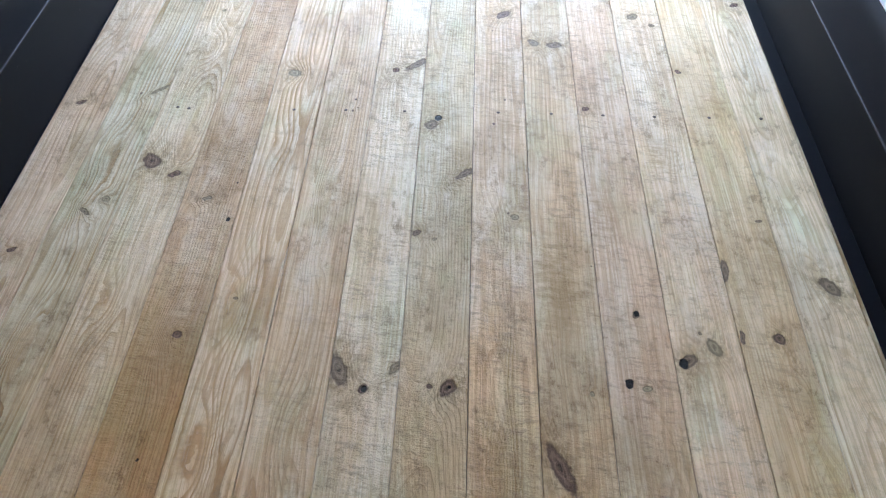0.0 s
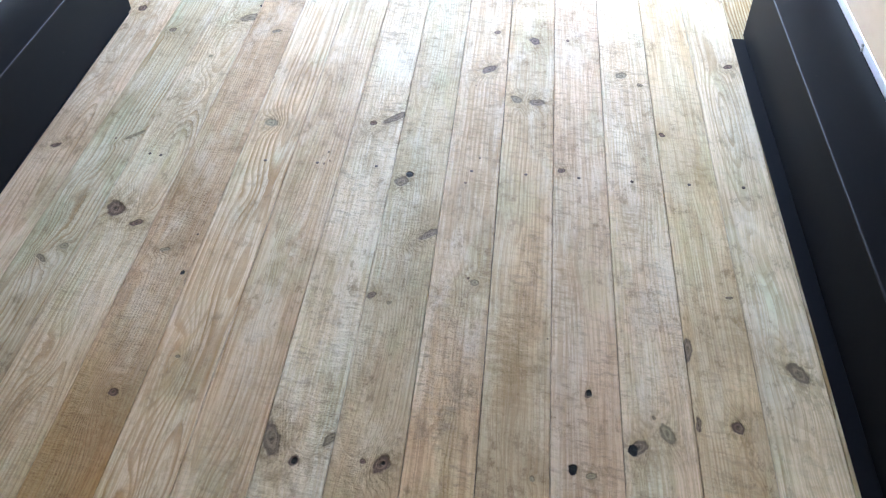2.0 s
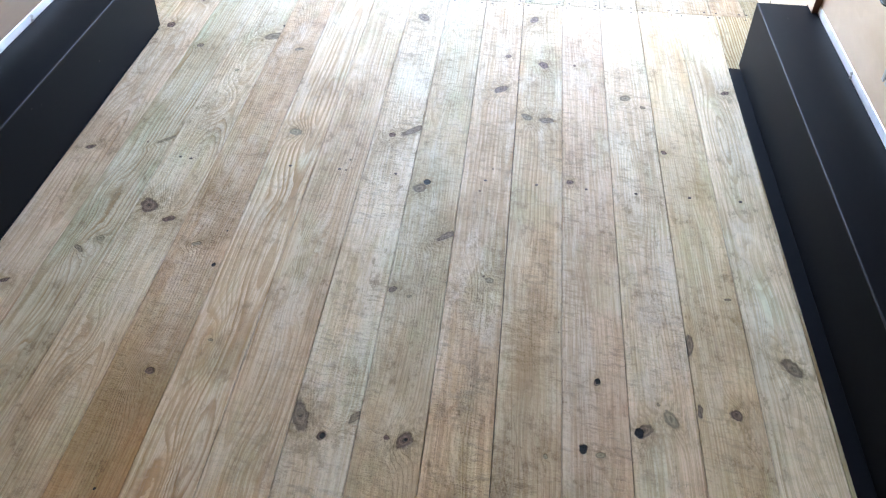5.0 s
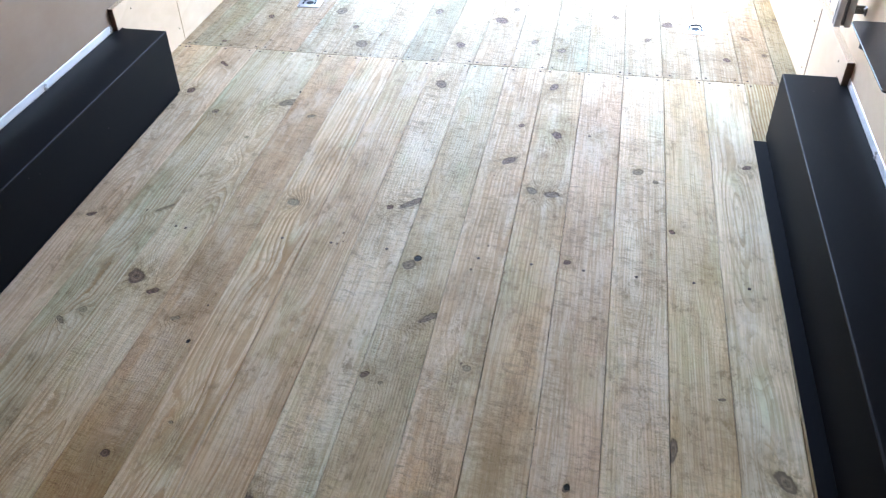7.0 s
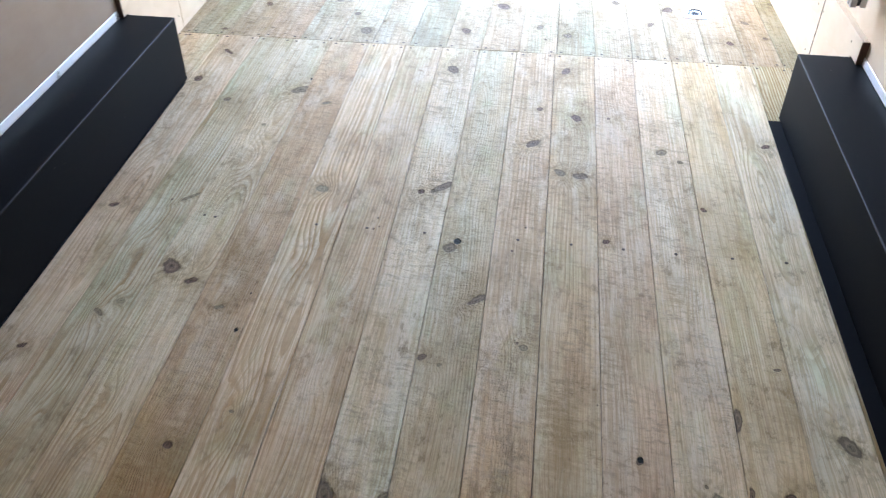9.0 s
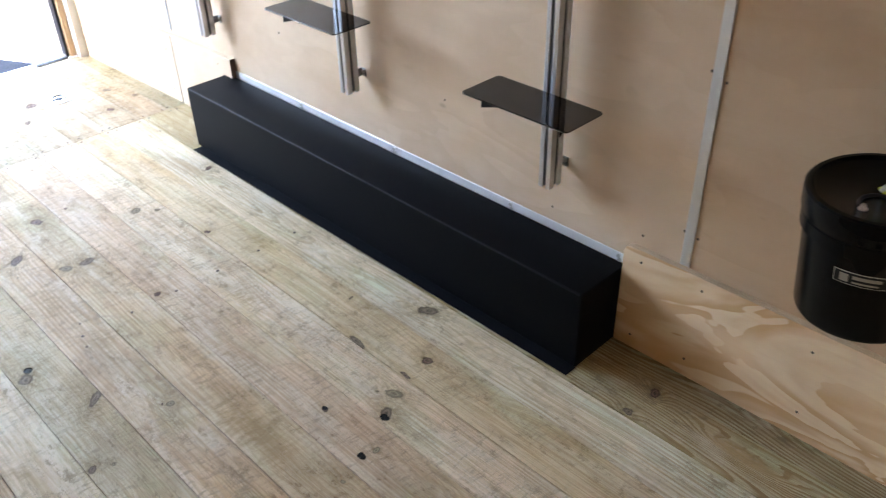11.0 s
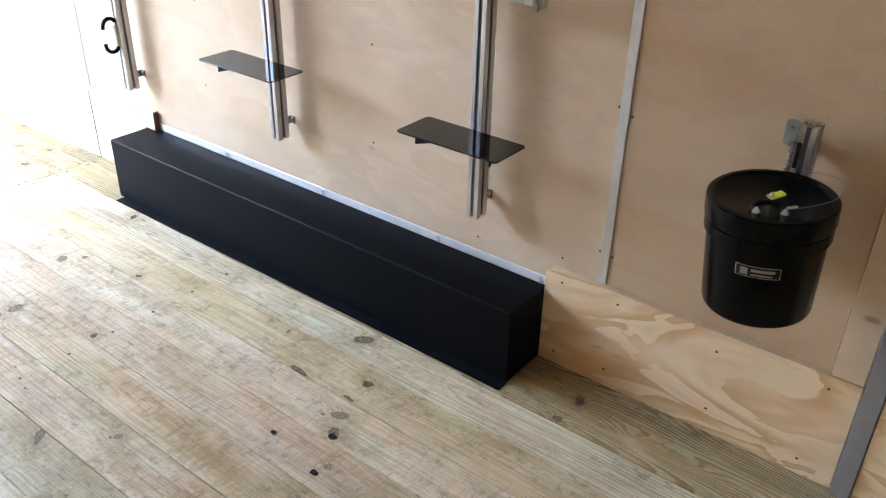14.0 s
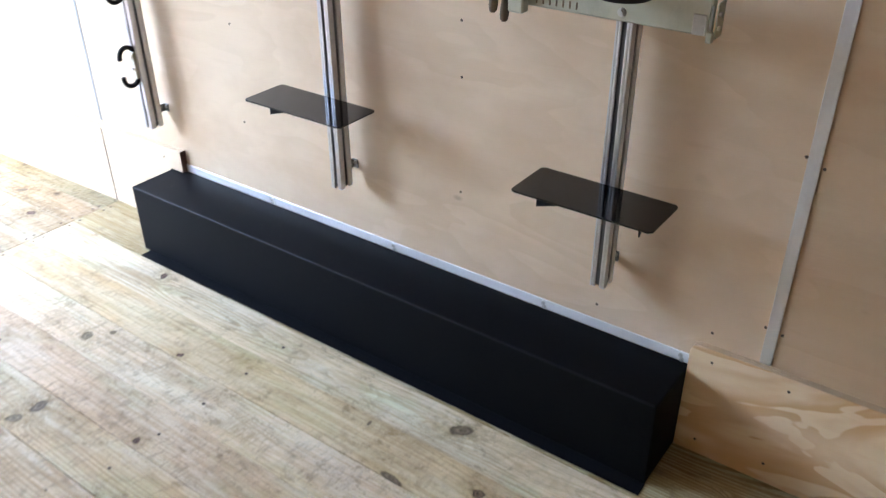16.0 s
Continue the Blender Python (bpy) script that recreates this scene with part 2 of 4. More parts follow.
def plywood(name, pale, warm, contrast, knotty, along=1.5, up=4.2, twist=0.35, rings=7.0):
    """Rotary-cut veneer: slow figure with one sharp edge to each tongue of colour."""
    g = Graph(name)
    r = g.m("MULTIPLY", g.chance(), 17.0)
    x, y, z = g.xyz(g.pos)
    flow = g.vec(g.m("MULTIPLY", y, along), g.m("MULTIPLY", z, up), r)
    field = g.noise(flow, 1.0, 3.0, 0.5, twist)
    tongue = g.m("FRACT", g.m("MULTIPLY", field, rings))
    tongue = g.m("MULTIPLY", g.smooth(tongue, 0.1, 0.92), g.smooth(tongue, 0.93, 0.99, 1.0, 0.0))
    where = g.smooth(g.noise(flow, 0.7, 2.0), 0.3, 0.55)
    streak = g.noise(g.vec(g.m("MULTIPLY", y, 5), g.m("MULTIPLY", z, 90), r), 1.0, 4.0, 0.6)
    cloud = g.noise(g.vec(g.m("MULTIPLY", y, 2.5), g.m("MULTIPLY", z, 3.5), r), 1.0, 4.0, 0.6)
    col = g.mix(g.smooth(cloud, 0.35, 0.7), pale, g.mix(1.0, pale, (0.87, 0.82, 0.78), "MULTIPLY"))
    col = g.mix(g.m("MULTIPLY", g.m("MULTIPLY", tongue, where), contrast), col, warm)
    col = g.mix(g.m("MULTIPLY", g.smooth(streak, 0.5, 0.75), 0.16), col, warm)
    pip = g.smooth(g.m("ADD", g.cells(g.vec(g.m("MULTIPLY", y, 1.6), g.m("MULTIPLY", z, 3.6), r), 1.0), g.m("MULTIPLY", streak, 0.02)), 0.025, 0.05, 1.0, 0.0)
    col = g.mix(g.m("MULTIPLY", pip, knotty), col, (0.16, 0.09, 0.05))
    rough = g.m("ADD", 0.5, g.m("MULTIPLY", cloud, 0.12))
    return g.finish(col, rough, 0.0, g.m("ADD", streak, g.m("MULTIPLY", cloud, 2.0)), 0.0004, 0.4)


def ply_edge(name, pale, dark):
    g = Graph(name)
    x, y, z = g.xyz(g.pos)
    layer = g.m("FRACT", g.m("MULTIPLY", x, 330.0))
    wear = g.noise(g.scaled(g.pos, (40, 40, 40)), 1.0, 4.0)
    col = g.mix(g.smooth(layer, 0.4, 0.6), pale, dark)
    col = g.mix(g.smooth(wear, 0.5, 0.8), col, tuple(c * 0.72 for c in pale))
    return g.finish(col, 0.75, 0.0, wear, 0.0006)


def painted_steel():
    """Satin black powder coat with dust and faint handling marks."""
    g = Graph("black_powder_coat")
    fine = g.noise(g.pos, 900, 2.0)
    smear = g.noise(g.scaled(g.pos, (5, 2, 5)), 1.0, 5.0, 0.65)
    dust = g.smooth(g.cells(g.pos, 16), 0.02, 0.04, 1.0, 0.0)
    col = g.mix(smear, (0.0055, 0.0058, 0.007), (0.008, 0.0084, 0.010))
    col = g.mix(g.m("MULTIPLY", dust, g.smooth(smear, 0.55, 0.7)), col, (0.22, 0.2, 0.18))
    rough = g.m("ADD", 0.50, g.m("MULTIPLY", smear, 0.08))
    return g.finish(col, rough, 0.0, fine, 0.00002, 0.04)


def metal(name, color, rough, along=(1, 1, 1), metallic=1.0, scratch=0.5):
    g = Graph(name)
    brush = g.noise(g.scaled(g.pos, along), 260, 3.0)
    tarnish = g.noise(g.pos, 11, 5.0, 0.65)
    dull = tuple(c * 0.62 for c in color)
    col = g.mix(g.m("MULTIPLY", g.smooth(tarnish, 0.4, 0.75), scratch), color, dull)
    r = g.m("ADD", rough, g.m("MULTIPLY", g.m("ADD", g.m("MULTIPLY", tarnish, 0.6), g.m("MULTIPLY", brush, 0.4)), 0.18))
    return g.finish(col, r, metallic, brush, 0.00005)


def plastic(name, color, rough, relief=0.00003, spec=0.5, worn=0.12):
    g = Graph(name)
    fine = g.noise(g.pos, 320, 3.0)
    scuff = g.noise(g.pos, 14, 5.0, 0.7)
    col = g.mix(g.m("MULTIPLY", g.smooth(scuff, 0.5, 0.8), 0.4), color, tuple(min(1.0, c * 1.25 + 0.0005) for c in color))
    r = g.m("ADD", rough, g.m("MULTIPLY", g.smooth(scuff, 0.35, 0.85), worn))
    return g.finish(col, r, 0.0, fine, relief, spec)


def solid_wood(name, pale, dark):
    g = Graph(name)
    x, y, z = g.xyz(g.pos)
    fibre = g.noise(g.vec(g.m("MULTIPLY", x, 60), g.m("MULTIPLY", y, 60), g.m("MULTIPLY", z, 3)), 1.0, 4.0, 0.6, 0.3)
    patch = g.noise(g.pos, 5, 4.0)
    col = g.mix(g.smooth(fibre, 0.35, 0.7), pale, dark)
    col = g.mix(g.m("MULTIPLY", patch, 0.35), col, dark)
    return g.finish(col, 0.55, 0.0, fibre, 0.0008)


def gravel():
    g = Graph("gravel")
    grit = g.cells(g.pos, 42)
    big = g.noise(g.pos, 1.3, 5.0, 0.65)
    tone = g.noise(g.pos, 30, 3.0)
    col = g.mix(tone, (0.09, 0.08, 0.07), (0.22, 0.20, 0.18))
    col = g.mix(g.smooth(big, 0.4, 0.7), col, (0.11, 0.095, 0.08))
    col = g.mix(g.smooth(grit, 0.0, 0.6, 0.0, 0.4), col, (0.09, 0.08, 0.07))
    return g.finish(col, 0.9, 0.0, g.m("SUBTRACT", 1.0, grit), 0.02)


def sky_blocker():
    g = Graph("sky_blocker_green")
    clump = g.noise(g.pos, 0.5, 6.0, 0.7)
    col = g.mix(g.smooth(clump, 0.35, 0.65), (0.025, 0.04, 0.015), (0.08, 0.10, 0.04))
    return g.finish(col, 0.8, 0.0, clump, 0.8, 0.2)


def ramp_deck():
    g = Graph("ramp_coating")
    grit = g.noise(g.pos, 420, 2.0)
    worn = g.noise(g.pos, 6, 5.0, 0.65)
    col = g.mix(g.smooth(worn, 0.4, 0.75), (0.010, 0.012, 0.019), (0.018, 0.020, 0.028))
    return g.finish(col, 0.85, 0.0, g.m("ADD", grit, g.m("MULTIPLY", worn, 2.0)), 0.0012, 0.08)


def painted(name, color, rough=0.5):
    g = Graph(name)
    brush = g.noise(g.scaled(g.pos, (30, 30, 6)), 1.0, 4.0)
    grime = g.noise(g.pos, 3, 5.0, 0.65)
    col = g.mix(g.m("MULTIPLY", g.smooth(grime, 0.5, 0.85), 0.35), color, tuple(c * 0.72 for c in color))
    return g.finish(col, g.m("ADD", rough, g.m("MULTIPLY", grime, 0.1)), 0.0, brush, 0.0004)


WOOD = board_wood()
BIRCH = plywood("birch_plywood", (0.73, 0.56, 0.40), (0.585, 0.42, 0.27), 0.34, 0.5)
# pinkish plywood, darkened to paint the left wall's dimmer light
PINKISH_DIM = plywood("dimmed_pinkish_plywood", (0.31, 0.225, 0.168), (0.255, 0.175, 0.125), 0.2, 0.4)
PINE = plywood("pine_plywood", (0.90, 0.70, 0.47), (0.66, 0.385, 0.18), 0.95, 0.4, 2.2, 6.0, 1.0, 5.0)
TAN = plywood("tan_birch_plywood", (0.59, 0.415, 0.27), (0.47, 0.31, 0.185), 0.25, 0.6)
EDGE = ply_edge("ply_edge", (0.72, 0.55, 0.37), (0.42, 0.29, 0.18))
# darker copy of EDGE that paints shade on ends turned from the doorway
EDGE_SHADED = ply_edge("shaded_ply_edge", (0.16, 0.085, 0.05), (0.09, 0.046, 0.028))
BLACK = painted_steel()
# glossier coat used only for the highlight line on the wheel boxes
FOLD_GLINT = plastic("fold_glint_coat", (0.008, 0.009, 0.012), 0.36, 0.00001, 0.11, 0.1)
ALU = metal("mill_aluminium", (0.93, 0.93, 0.94), 0.30, (1, 0.03, 1), 0.35, 0.2)
STRIP = metal("flat_aluminium", (0.74, 0.73, 0.71), 0.36, (1, 1, 0.03), 0.7, 0.3)
EXTRUSION = metal("anodised_aluminium", (0.62, 0.62, 0.64), 0.28, (1, 1, 0.02))
STEEL = metal("zinc_plated_steel", (0.62, 0.61, 0.58), 0.28)
BOLT = metal("dull_bolt_steel", (0.27, 0.27, 0.265), 0.3)
OLIVE = metal("passivated_zinc", (0.50, 0.50, 0.40), 0.45, (1, 1, 1), 0.55)
DULL = metal("dull_zinc", (0.30, 0.315, 0.285), 0.42, (1, 1, 1), 0.6)
GREY = painted("grey_trim", (0.25, 0.245, 0.24), 0.5)
ACRYLIC = plastic("black_acrylic", (0.006, 0.005, 0.005), 0.06, 0.00001, 0.4)
BUCKET = plastic("black_polythene", (0.0036, 0.0036, 0.0039), 0.22, 0.00001, 0.11, 0.05)
SLOT_SHADE = plastic("slot_shade_dark", (0.10, 0.107, 0.122), 0.45, 0.00002, 0.4)
RUBBER = plastic("black_rubber", (0.006, 0.006, 0.0075), 0.5, 0.00003, 0.25)
YELLOW = plastic("yellow_plastic", (0.62, 0.62, 0.03), 0.4)
WHITE = plastic("white_ink", (0.62, 0.6, 0.56), 0.5)
FADED = plastic("faded_ink", (0.30, 0.27, 0.24), 0.5)
JAMB = solid_wood("pine_jamb", (0.58, 0.40, 0.24), (0.44, 0.28, 0.15))
LEATHER = solid_wood("brown_handle", (0.20, 0.145, 0.09), (0.09, 0.06, 0.038))
DECK = ramp_deck()
GRAVEL = gravel()
SKY_BLOCKER = sky_blocker()
PAINT = painted("white_paint", (0.76, 0.74, 0.70))
LINING = painted("ceiling_lining", (0.34, 0.30, 0.26), 0.6)
DARK = painted("dark_underfloor", (0.07, 0.055, 0.04), 0.8)


# ---- mesh helpers ----
def bm_box(bm, x0, x1, y0, y1, z0, z1, bevel=0.0, steps=1):
    made = bmesh.ops.create_cube(bm, size=1.0)["verts"]
    for v in made:
        v.co = Vector((x0 + (v.co.x + 0.5) * (x1 - x0), y0 + (v.co.y + 0.5) * (y1 - y0), z0 + (v.co.z + 0.5) * (z1 - z0)))
    if bevel:
        edges = list({e for v in made for e in v.link_edges})
        bmesh.ops.bevel(bm, geom=edges, offset=bevel, segments=steps, profile=0.5, affect="EDGES", clamp_overlap=True)
    return bm


def box(x0, x1, y0, y1, z0, z1, bevel=0.0, steps=1):
    return bm_box(bmesh.new(), x0, x1, y0, y1, z0, z1, bevel, steps)


def rod(bm, a, b, r, sides=12, r2=None):
    """A round bar from a to b."""
    a, b = Vector(a), Vector(b)
    m = Matrix.Translation((a + b) / 2) @ (b - a).to_track_quat("Z", "Y").to_matrix().to_4x4()
    bmesh.ops.create_cone(bm, cap_ends=True, segments=sides, radius1=r, radius2=r if r2 is None else r2, depth=(b - a).length, matrix=m)
    return bm


def prism(outline, a, b, axis):
    """An outline of (u, v) drawn out from a to b along an axis."""
    bm = bmesh.new()

    def place(u, v, w):
        return {"x": (w, u, v), "y": (u, w, v), "z": (u, v, w)}[axis]

    lo = [bm.verts.new(place(u, v, a)) for u, v in outline]
    hi = [bm.verts.new(place(u, v, b)) for u, v in outline]
    bm.faces.new(lo[::-1])
    bm.faces.new(hi)
    for n in range(len(outline)):
        k = (n + 1) % len(outline)
        bm.faces.new((lo[n], lo[k], hi[k], hi[n]))
    bmesh.ops.recalc_face_normals(bm, faces=bm.faces)
    return bm


def turned(profile, sides=64):
    """A solid of revolution about z from (radius, height) pairs."""
    bm = bmesh.new()
    rings = []
    for r, h in profile:
        if r < 1e-6:
            rings.append([bm.verts.new((0, 0, h))])
        else:
            rings.append([bm.verts.new((r * math.cos(2 * math.pi * k / sides), r * math.sin(2 * math.pi * k / sides), h)) for k in range(sides)])
    for a, b in zip(rings, rings[1:]):
        for k in range(sides):
            j = (k + 1) % sides
            ring = [a[k % len(a)], a[j % len(a)], b[j % len(b)], b[k % len(b)]]
            ring = list(dict.fromkeys(ring))
            if len(ring) > 2:
                bm.faces.new(ring)
    bmesh.ops.recalc_face_normals(bm, faces=bm.faces)
    return bm


def tube(points, r, sides=10):
    """A bent round bar along points."""
    bm = bmesh.new()
    pts = [Vector(p) for p in points]
    rings = []
    side = None
    for n, p in enumerate(pts):
        ahead = (pts[min(n + 1, len(pts) - 1)] - pts[max(n - 1, 0)]).normalized()
        side = ahead.orthogonal().normalized() if side is None else (side - ahead * side.dot(ahead)).normalized()
        up = ahead.cross(side)
        rings.append([bm.verts.new(p + r * (math.cos(2 * math.pi * k / sides) * side + math.sin(2 * math.pi * k / sides) * up)) for k in range(sides)])
    for a, b in zip(rings, rings[1:]):
        for k in range(sides):
            j = (k + 1) % sides
            bm.faces.new((a[k], a[j], b[j], b[k]))
    bm.faces.new(rings[0][::-1])
    bm.faces.new(rings[-1])
    bmesh.ops.recalc_face_normals(bm, faces=bm.faces)
    return bm


def mesh_of(name, bm, material, smooth=False):
    me = bpy.data.meshes.new(name)
    bm.normal_update()
    if smooth:
        for f in bm.faces:
            f.smooth = True
        for e in bm.edges:
            e.smooth = len(e.link_faces) < 2 or e.calc_face_angle(0.0) < radians(38)
    bm.to_mesh(me)
    bm.free()
    for mat in material if isinstance(material, (list, tuple)) else (material,):
        me.materials.append(mat)
    return me


def under(ob, parent):
    ob.parent = parent
    ob.matrix_parent_inverse = parent.matrix_basis.inverted()
    return ob


def part(name, bm, material, parent, label="", smooth=False):
    ob = under(new(name, mesh_of(name, bm, material, smooth)), parent)
    return tagged(ob, label) if label else ob


def thing(name, label, category, base=(0, 0, 0), group="", kind=""):
    ob = new(name)
    ob.empty_display_size = 0.05
    ob.matrix_basis = Matrix.Translation(base)
    return tagged(ob, label, category, group, kind)


def setting(name, bm, material, label, category):
    return tagged(new(name, mesh_of(name, bm, material)), label, category, kind="structure")


def rounded(x0, x1, y0, y1, r, steps=6):
    out = []
    for cx, cy, a in ((x1 - r, y1 - r, 0), (x0 + r, y1 - r, 90), (x0 + r, y0 + r, 180), (x1 - r, y0 + r, 270)):
        out += [(cx + r * math.cos(radians(a + 90 * k / steps)), cy + r * math.sin(radians(a + 90 * k / steps))) for k in range(steps + 1)]
    return out


def screw_mesh(r=0.004, proud=0.0015):
    """A small countersunk screw head with its socket, lying in the xy plane."""
    bm = turned([(0, proud * 0.2), (r * 0.32, proud * 0.2), (r * 0.4, proud), (r * 0.8, proud), (r, 0), (r, -0.002), (0, -0.002)], 12)
    return bm


SCREW_STEEL = mesh_of("screw_head", screw_mesh(0.0058, 0.004), STEEL, True)
SCREW_DARK = mesh_of("screw_head_dark", screw_mesh(0.0035, 0.0006), plastic("rusty_screw", (0.07, 0.046, 0.032), 0.6), True)
NAIL = mesh_of("nail_head", screw_mesh(0.0048, 0.0006), bpy.data.materials["rusty_screw"], True)


def stud(mesh, x, y, z, toward, parent, name="screw"):
    ob = new(name, mesh)
    turn = {"x": pose(0, 0, 0, 0, 90, 0), "-x": pose(0, 0, 0, 0, -90, 0), "z": Matrix.Identity(4), "-y": pose(0, 0, 0, 90, 0, 0)}[toward]
    ob.matrix_basis = Matrix.Translation((x, y, z)) @ turn
    return under(ob, parent)


# ---- the shell ----
floor = setting("floor", box(-1.30, 1.26, NEAR - 0.1, FAR, -0.12, -0.028), DARK, "dark underfloor beneath weathered pine boards", "floor")
# ceiling and near end are unseen, added; their tones are set for bounced light
ceiling = setting("ceiling", box(-1.33, 1.29, NEAR - 0.1, FAR + 0.08, ROOF, ROOF + 0.05), LINING, "plain lined ceiling of the cargo body", "ceiling")
wall_right = setting("wall_right", box(WALL_R + 0.012, WALL_R + 0.07, NEAR - 0.1, FAR + 0.08, -0.12, ROOF), PAINT, "side wall clad in pale birch plywood sheets", "wall")
wall_left = setting("wall_left", box(WALL_L - 0.07, WALL_L - 0.012, NEAR - 0.1, FAR + 0.08, -0.12, ROOF), PAINT, "side wall clad in pinkish plywood sheets", "wall")
wall_near = setting("wall_near", box(WALL_L - 0.07, WALL_R + 0.07, NEAR - 0.1, NEAR - 0.03, -0.12, ROOF), BIRCH, "unseen plain plywood end wall added to close the cargo body", "wall")
bm = box(WALL_L - 0.07, -1.06, FAR - 0.03, FAR + 0.05, 0.0, ROOF)
bm_box(bm, 1.0975, WALL_R + 0.07, FAR - 0.03, FAR + 0.05, 0.0, ROOF)
bm_box(bm, -1.06, 1.0975, FAR - 0.03, FAR + 0.05, HEAD, ROOF)
wall_far = setting("wall_far", bm, PAINT, "end wall with a wide doorway open to daylight", "wall")


def sheet(name, wall, outline, face, thick, inward, material, label="", edge=None):
    """A plywood sheet on a side wall, from its (y, z) outline, with its plies showing at the edges."""
    bm = prism(outline, face, face - inward * thick, "x")
    for f in bm.faces:
        # end faces towards -y can take the shaded edge colour
        f.material_index = 0 if abs(f.normal.x) > 0.9 else 2 if f.normal.y < -0.9 else 1
    sharp = [e for e in bm.edges if not all(abs(f.normal.x) < 0.9 for f in e.link_faces) and any(f.normal.x * inward > 0.9 for f in e.link_faces)]
    bmesh.ops.bevel(bm, geom=sharp, offset=0.0012, segments=1, affect="EDGES")
    return part(name, bm, [material, EDGE, edge or EDGE], wall, label)


def rect(y0, y1, z0, z1):
    return [(y0, z0), (y1, z0), (y1, z1), (y0, z1)]


# right wall: upper sheets, kick panels, batten
for y0, y1 in ((0.601, 2.968), (0.0075, 0.597), (2.972, 3.765), (NEAR - 0.03, -0.112)):
    sheet("plywood_sheet", wall_right, rect(y0, y1, 0.0, ROOF - 0.001), WALL_R, 0.012, -1, TAN if y1 < 0.6 else BIRCH)
near_kick = [(-0.067, 0.0), (0.752, 0.0), (0.756, 0.004), (0.756, 0.285), (0.750, 0.299), (0.736, 0.305), (-0.067, 0.305)]
kick_a = sheet("kick_panel", wall_right, near_kick, KICK_R, 0.0195, -1, PINE, "knotty pine plywood kick panel with wavy orange figure")
kick_b = sheet("kick_panel", wall_right, [(2.5745, 0.0), (2.945, 0.0), (2.945, 0.298), (2.512, 0.308), (2.512, 0.234), (2.5745, 0.234)], KICK_FAR, 0.0235, -1, BIRCH, "pale plywood kick panel notched over a wheel box", EDGE_SHADED)
kick_c = sheet("kick_panel", wall_right, rect(2.949, 3.765, 0.0, 0.293), KICK_FAR, 0.0235, -1, BIRCH)
for v in kick_c.data.vertices:
    v.co.x -= (v.co.y - 2.949) * 0.034
part("seam_strip", box(KICK_FAR - 0.0012, WALL_R - 0.001, 2.9452, 2.9488, 0.0, 0.292), RUBBER, wall_right, "dark seam between two kick panels")
batten = part("batten", box(1.172, 1.1865, -0.066, 0.005, 0.306, ROOF, 0.0015), BIRCH, wall_right, "narrow plywood batten")
part("corner_trim", box(1.147, 1.1865, -0.114, -0.070, 0.0, ROOF, 0.002), GREY, wall_right, "flat grey metal corner trim")
part("side_lining", box(1.152, 1.185, -0.70, -0.1155, 0.0, ROOF, 0.001), PINE, wall_right)
for y, z in ((0.703, 0.272), (0.535, 0.272), (0.707, 0.041), (0.548, 0.054), (0.257, 0.073), (0.262, 0.25), (0.0, 0.27), (0.02, 0.045)):
    stud(SCREW_DARK, KICK_R - 0.0004, y, z, "-x", kick_a)
for y, z in ((2.60, 0.27), (2.93, 0.225), (2.93, 0.05), (2.72, 0.15)):
    stud(SCREW_DARK, KICK_FAR - 0.0004, y, z, "-x", kick_b)
for y, z in ((3.0, 0.225), (3.0, 0.05), (3.25, 0.2), (3.55, 0.22)):
    stud(SCREW_DARK, KICK_FAR - 0.0004 - (y - 2.949) * 0.034, y, z, "-x", kick_c)
for y, z in ((0.614, 0.791), (0.614, 0.396), (0.578, 0.775), (0.578, 0.39), (1.399, 0.786), (1.40, 0.484), (1.40, 0.92), (2.194, 0.484), (2.2, 0.78), (2.94, 0.41), (3.0, 0.42), (3.0, 0.7), (1.0, 0.30), (0.72, 0.335)):
    stud(SCREW_DARK, WALL_R - 0.0004, y, z, "-x", wall_right)

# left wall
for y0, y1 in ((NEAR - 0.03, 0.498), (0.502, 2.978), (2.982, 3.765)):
    # seen sheets take the dimmed colour; the unseen near one stays pale for bounce
    sheet("plywood_sheet", wall_left, rect(y0, y1, 0.0, ROOF - 0.001), WALL_L, 0.012, 1, PINKISH_DIM if y0 > 0 else BIRCH)
sheet("kick_panel", wall_left, rect(-0.02, 0.752, 0.0, 0.31), KICK_L, 0.0195, 1, PINE)
kick_d = sheet("kick_panel", wall_left, [(2.5745, 0.0), (2.976, 0.0), (2.976, 0.312), (2.54, 0.312), (2.54, 0.234), (2.5745, 0.234)], KICK_L, 0.0195, 1, BIRCH, "pale plywood kick panel notched over a wheel box", EDGE_SHADED)
kick_e = sheet("kick_panel", wall_left, rect(2.980, 3.765, 0.0, 0.312), KICK_L, 0.0195, 1, BIRCH)
for y, z in ((2.65, 0.27), (2.95, 0.06), (2.95, 0.26)):
    stud(SCREW_DARK, KICK_L + 0.0004, y, z, "x", kick_d)
for y, z in ((3.01, 0.2), (3.3, 0.15)):
    stud(SCREW_DARK, KICK_L + 0.0004, y, z, "x", kick_e)
for y, z in ((2.199, 0.501), (1.80, 0.51), (1.5, 0.4), (2.6, 0.55)):
    stud(SCREW_DARK, WALL_L + 0.0004, y, z, "x", wall_left)


# flat aluminium strips over the sheet joints
def joint_strip(y0, y1, z0, z1, thick, label):
    ob = thing("joint_strip", label, "trim", (WALL_R, (y0 + y1) / 2, z0), kind="structure")
    part("flat_bar", box(WALL_R - thick, WALL_R - 0.0003, y0, y1, z0, z1, 0.0008), STRIP if thick > 0.003 else GREY, ob)
    return ob


joint_strip(0.585, 0.610, 0.307, ROOF - 0.01, 0.004, "flat aluminium strip over a plywood joint")
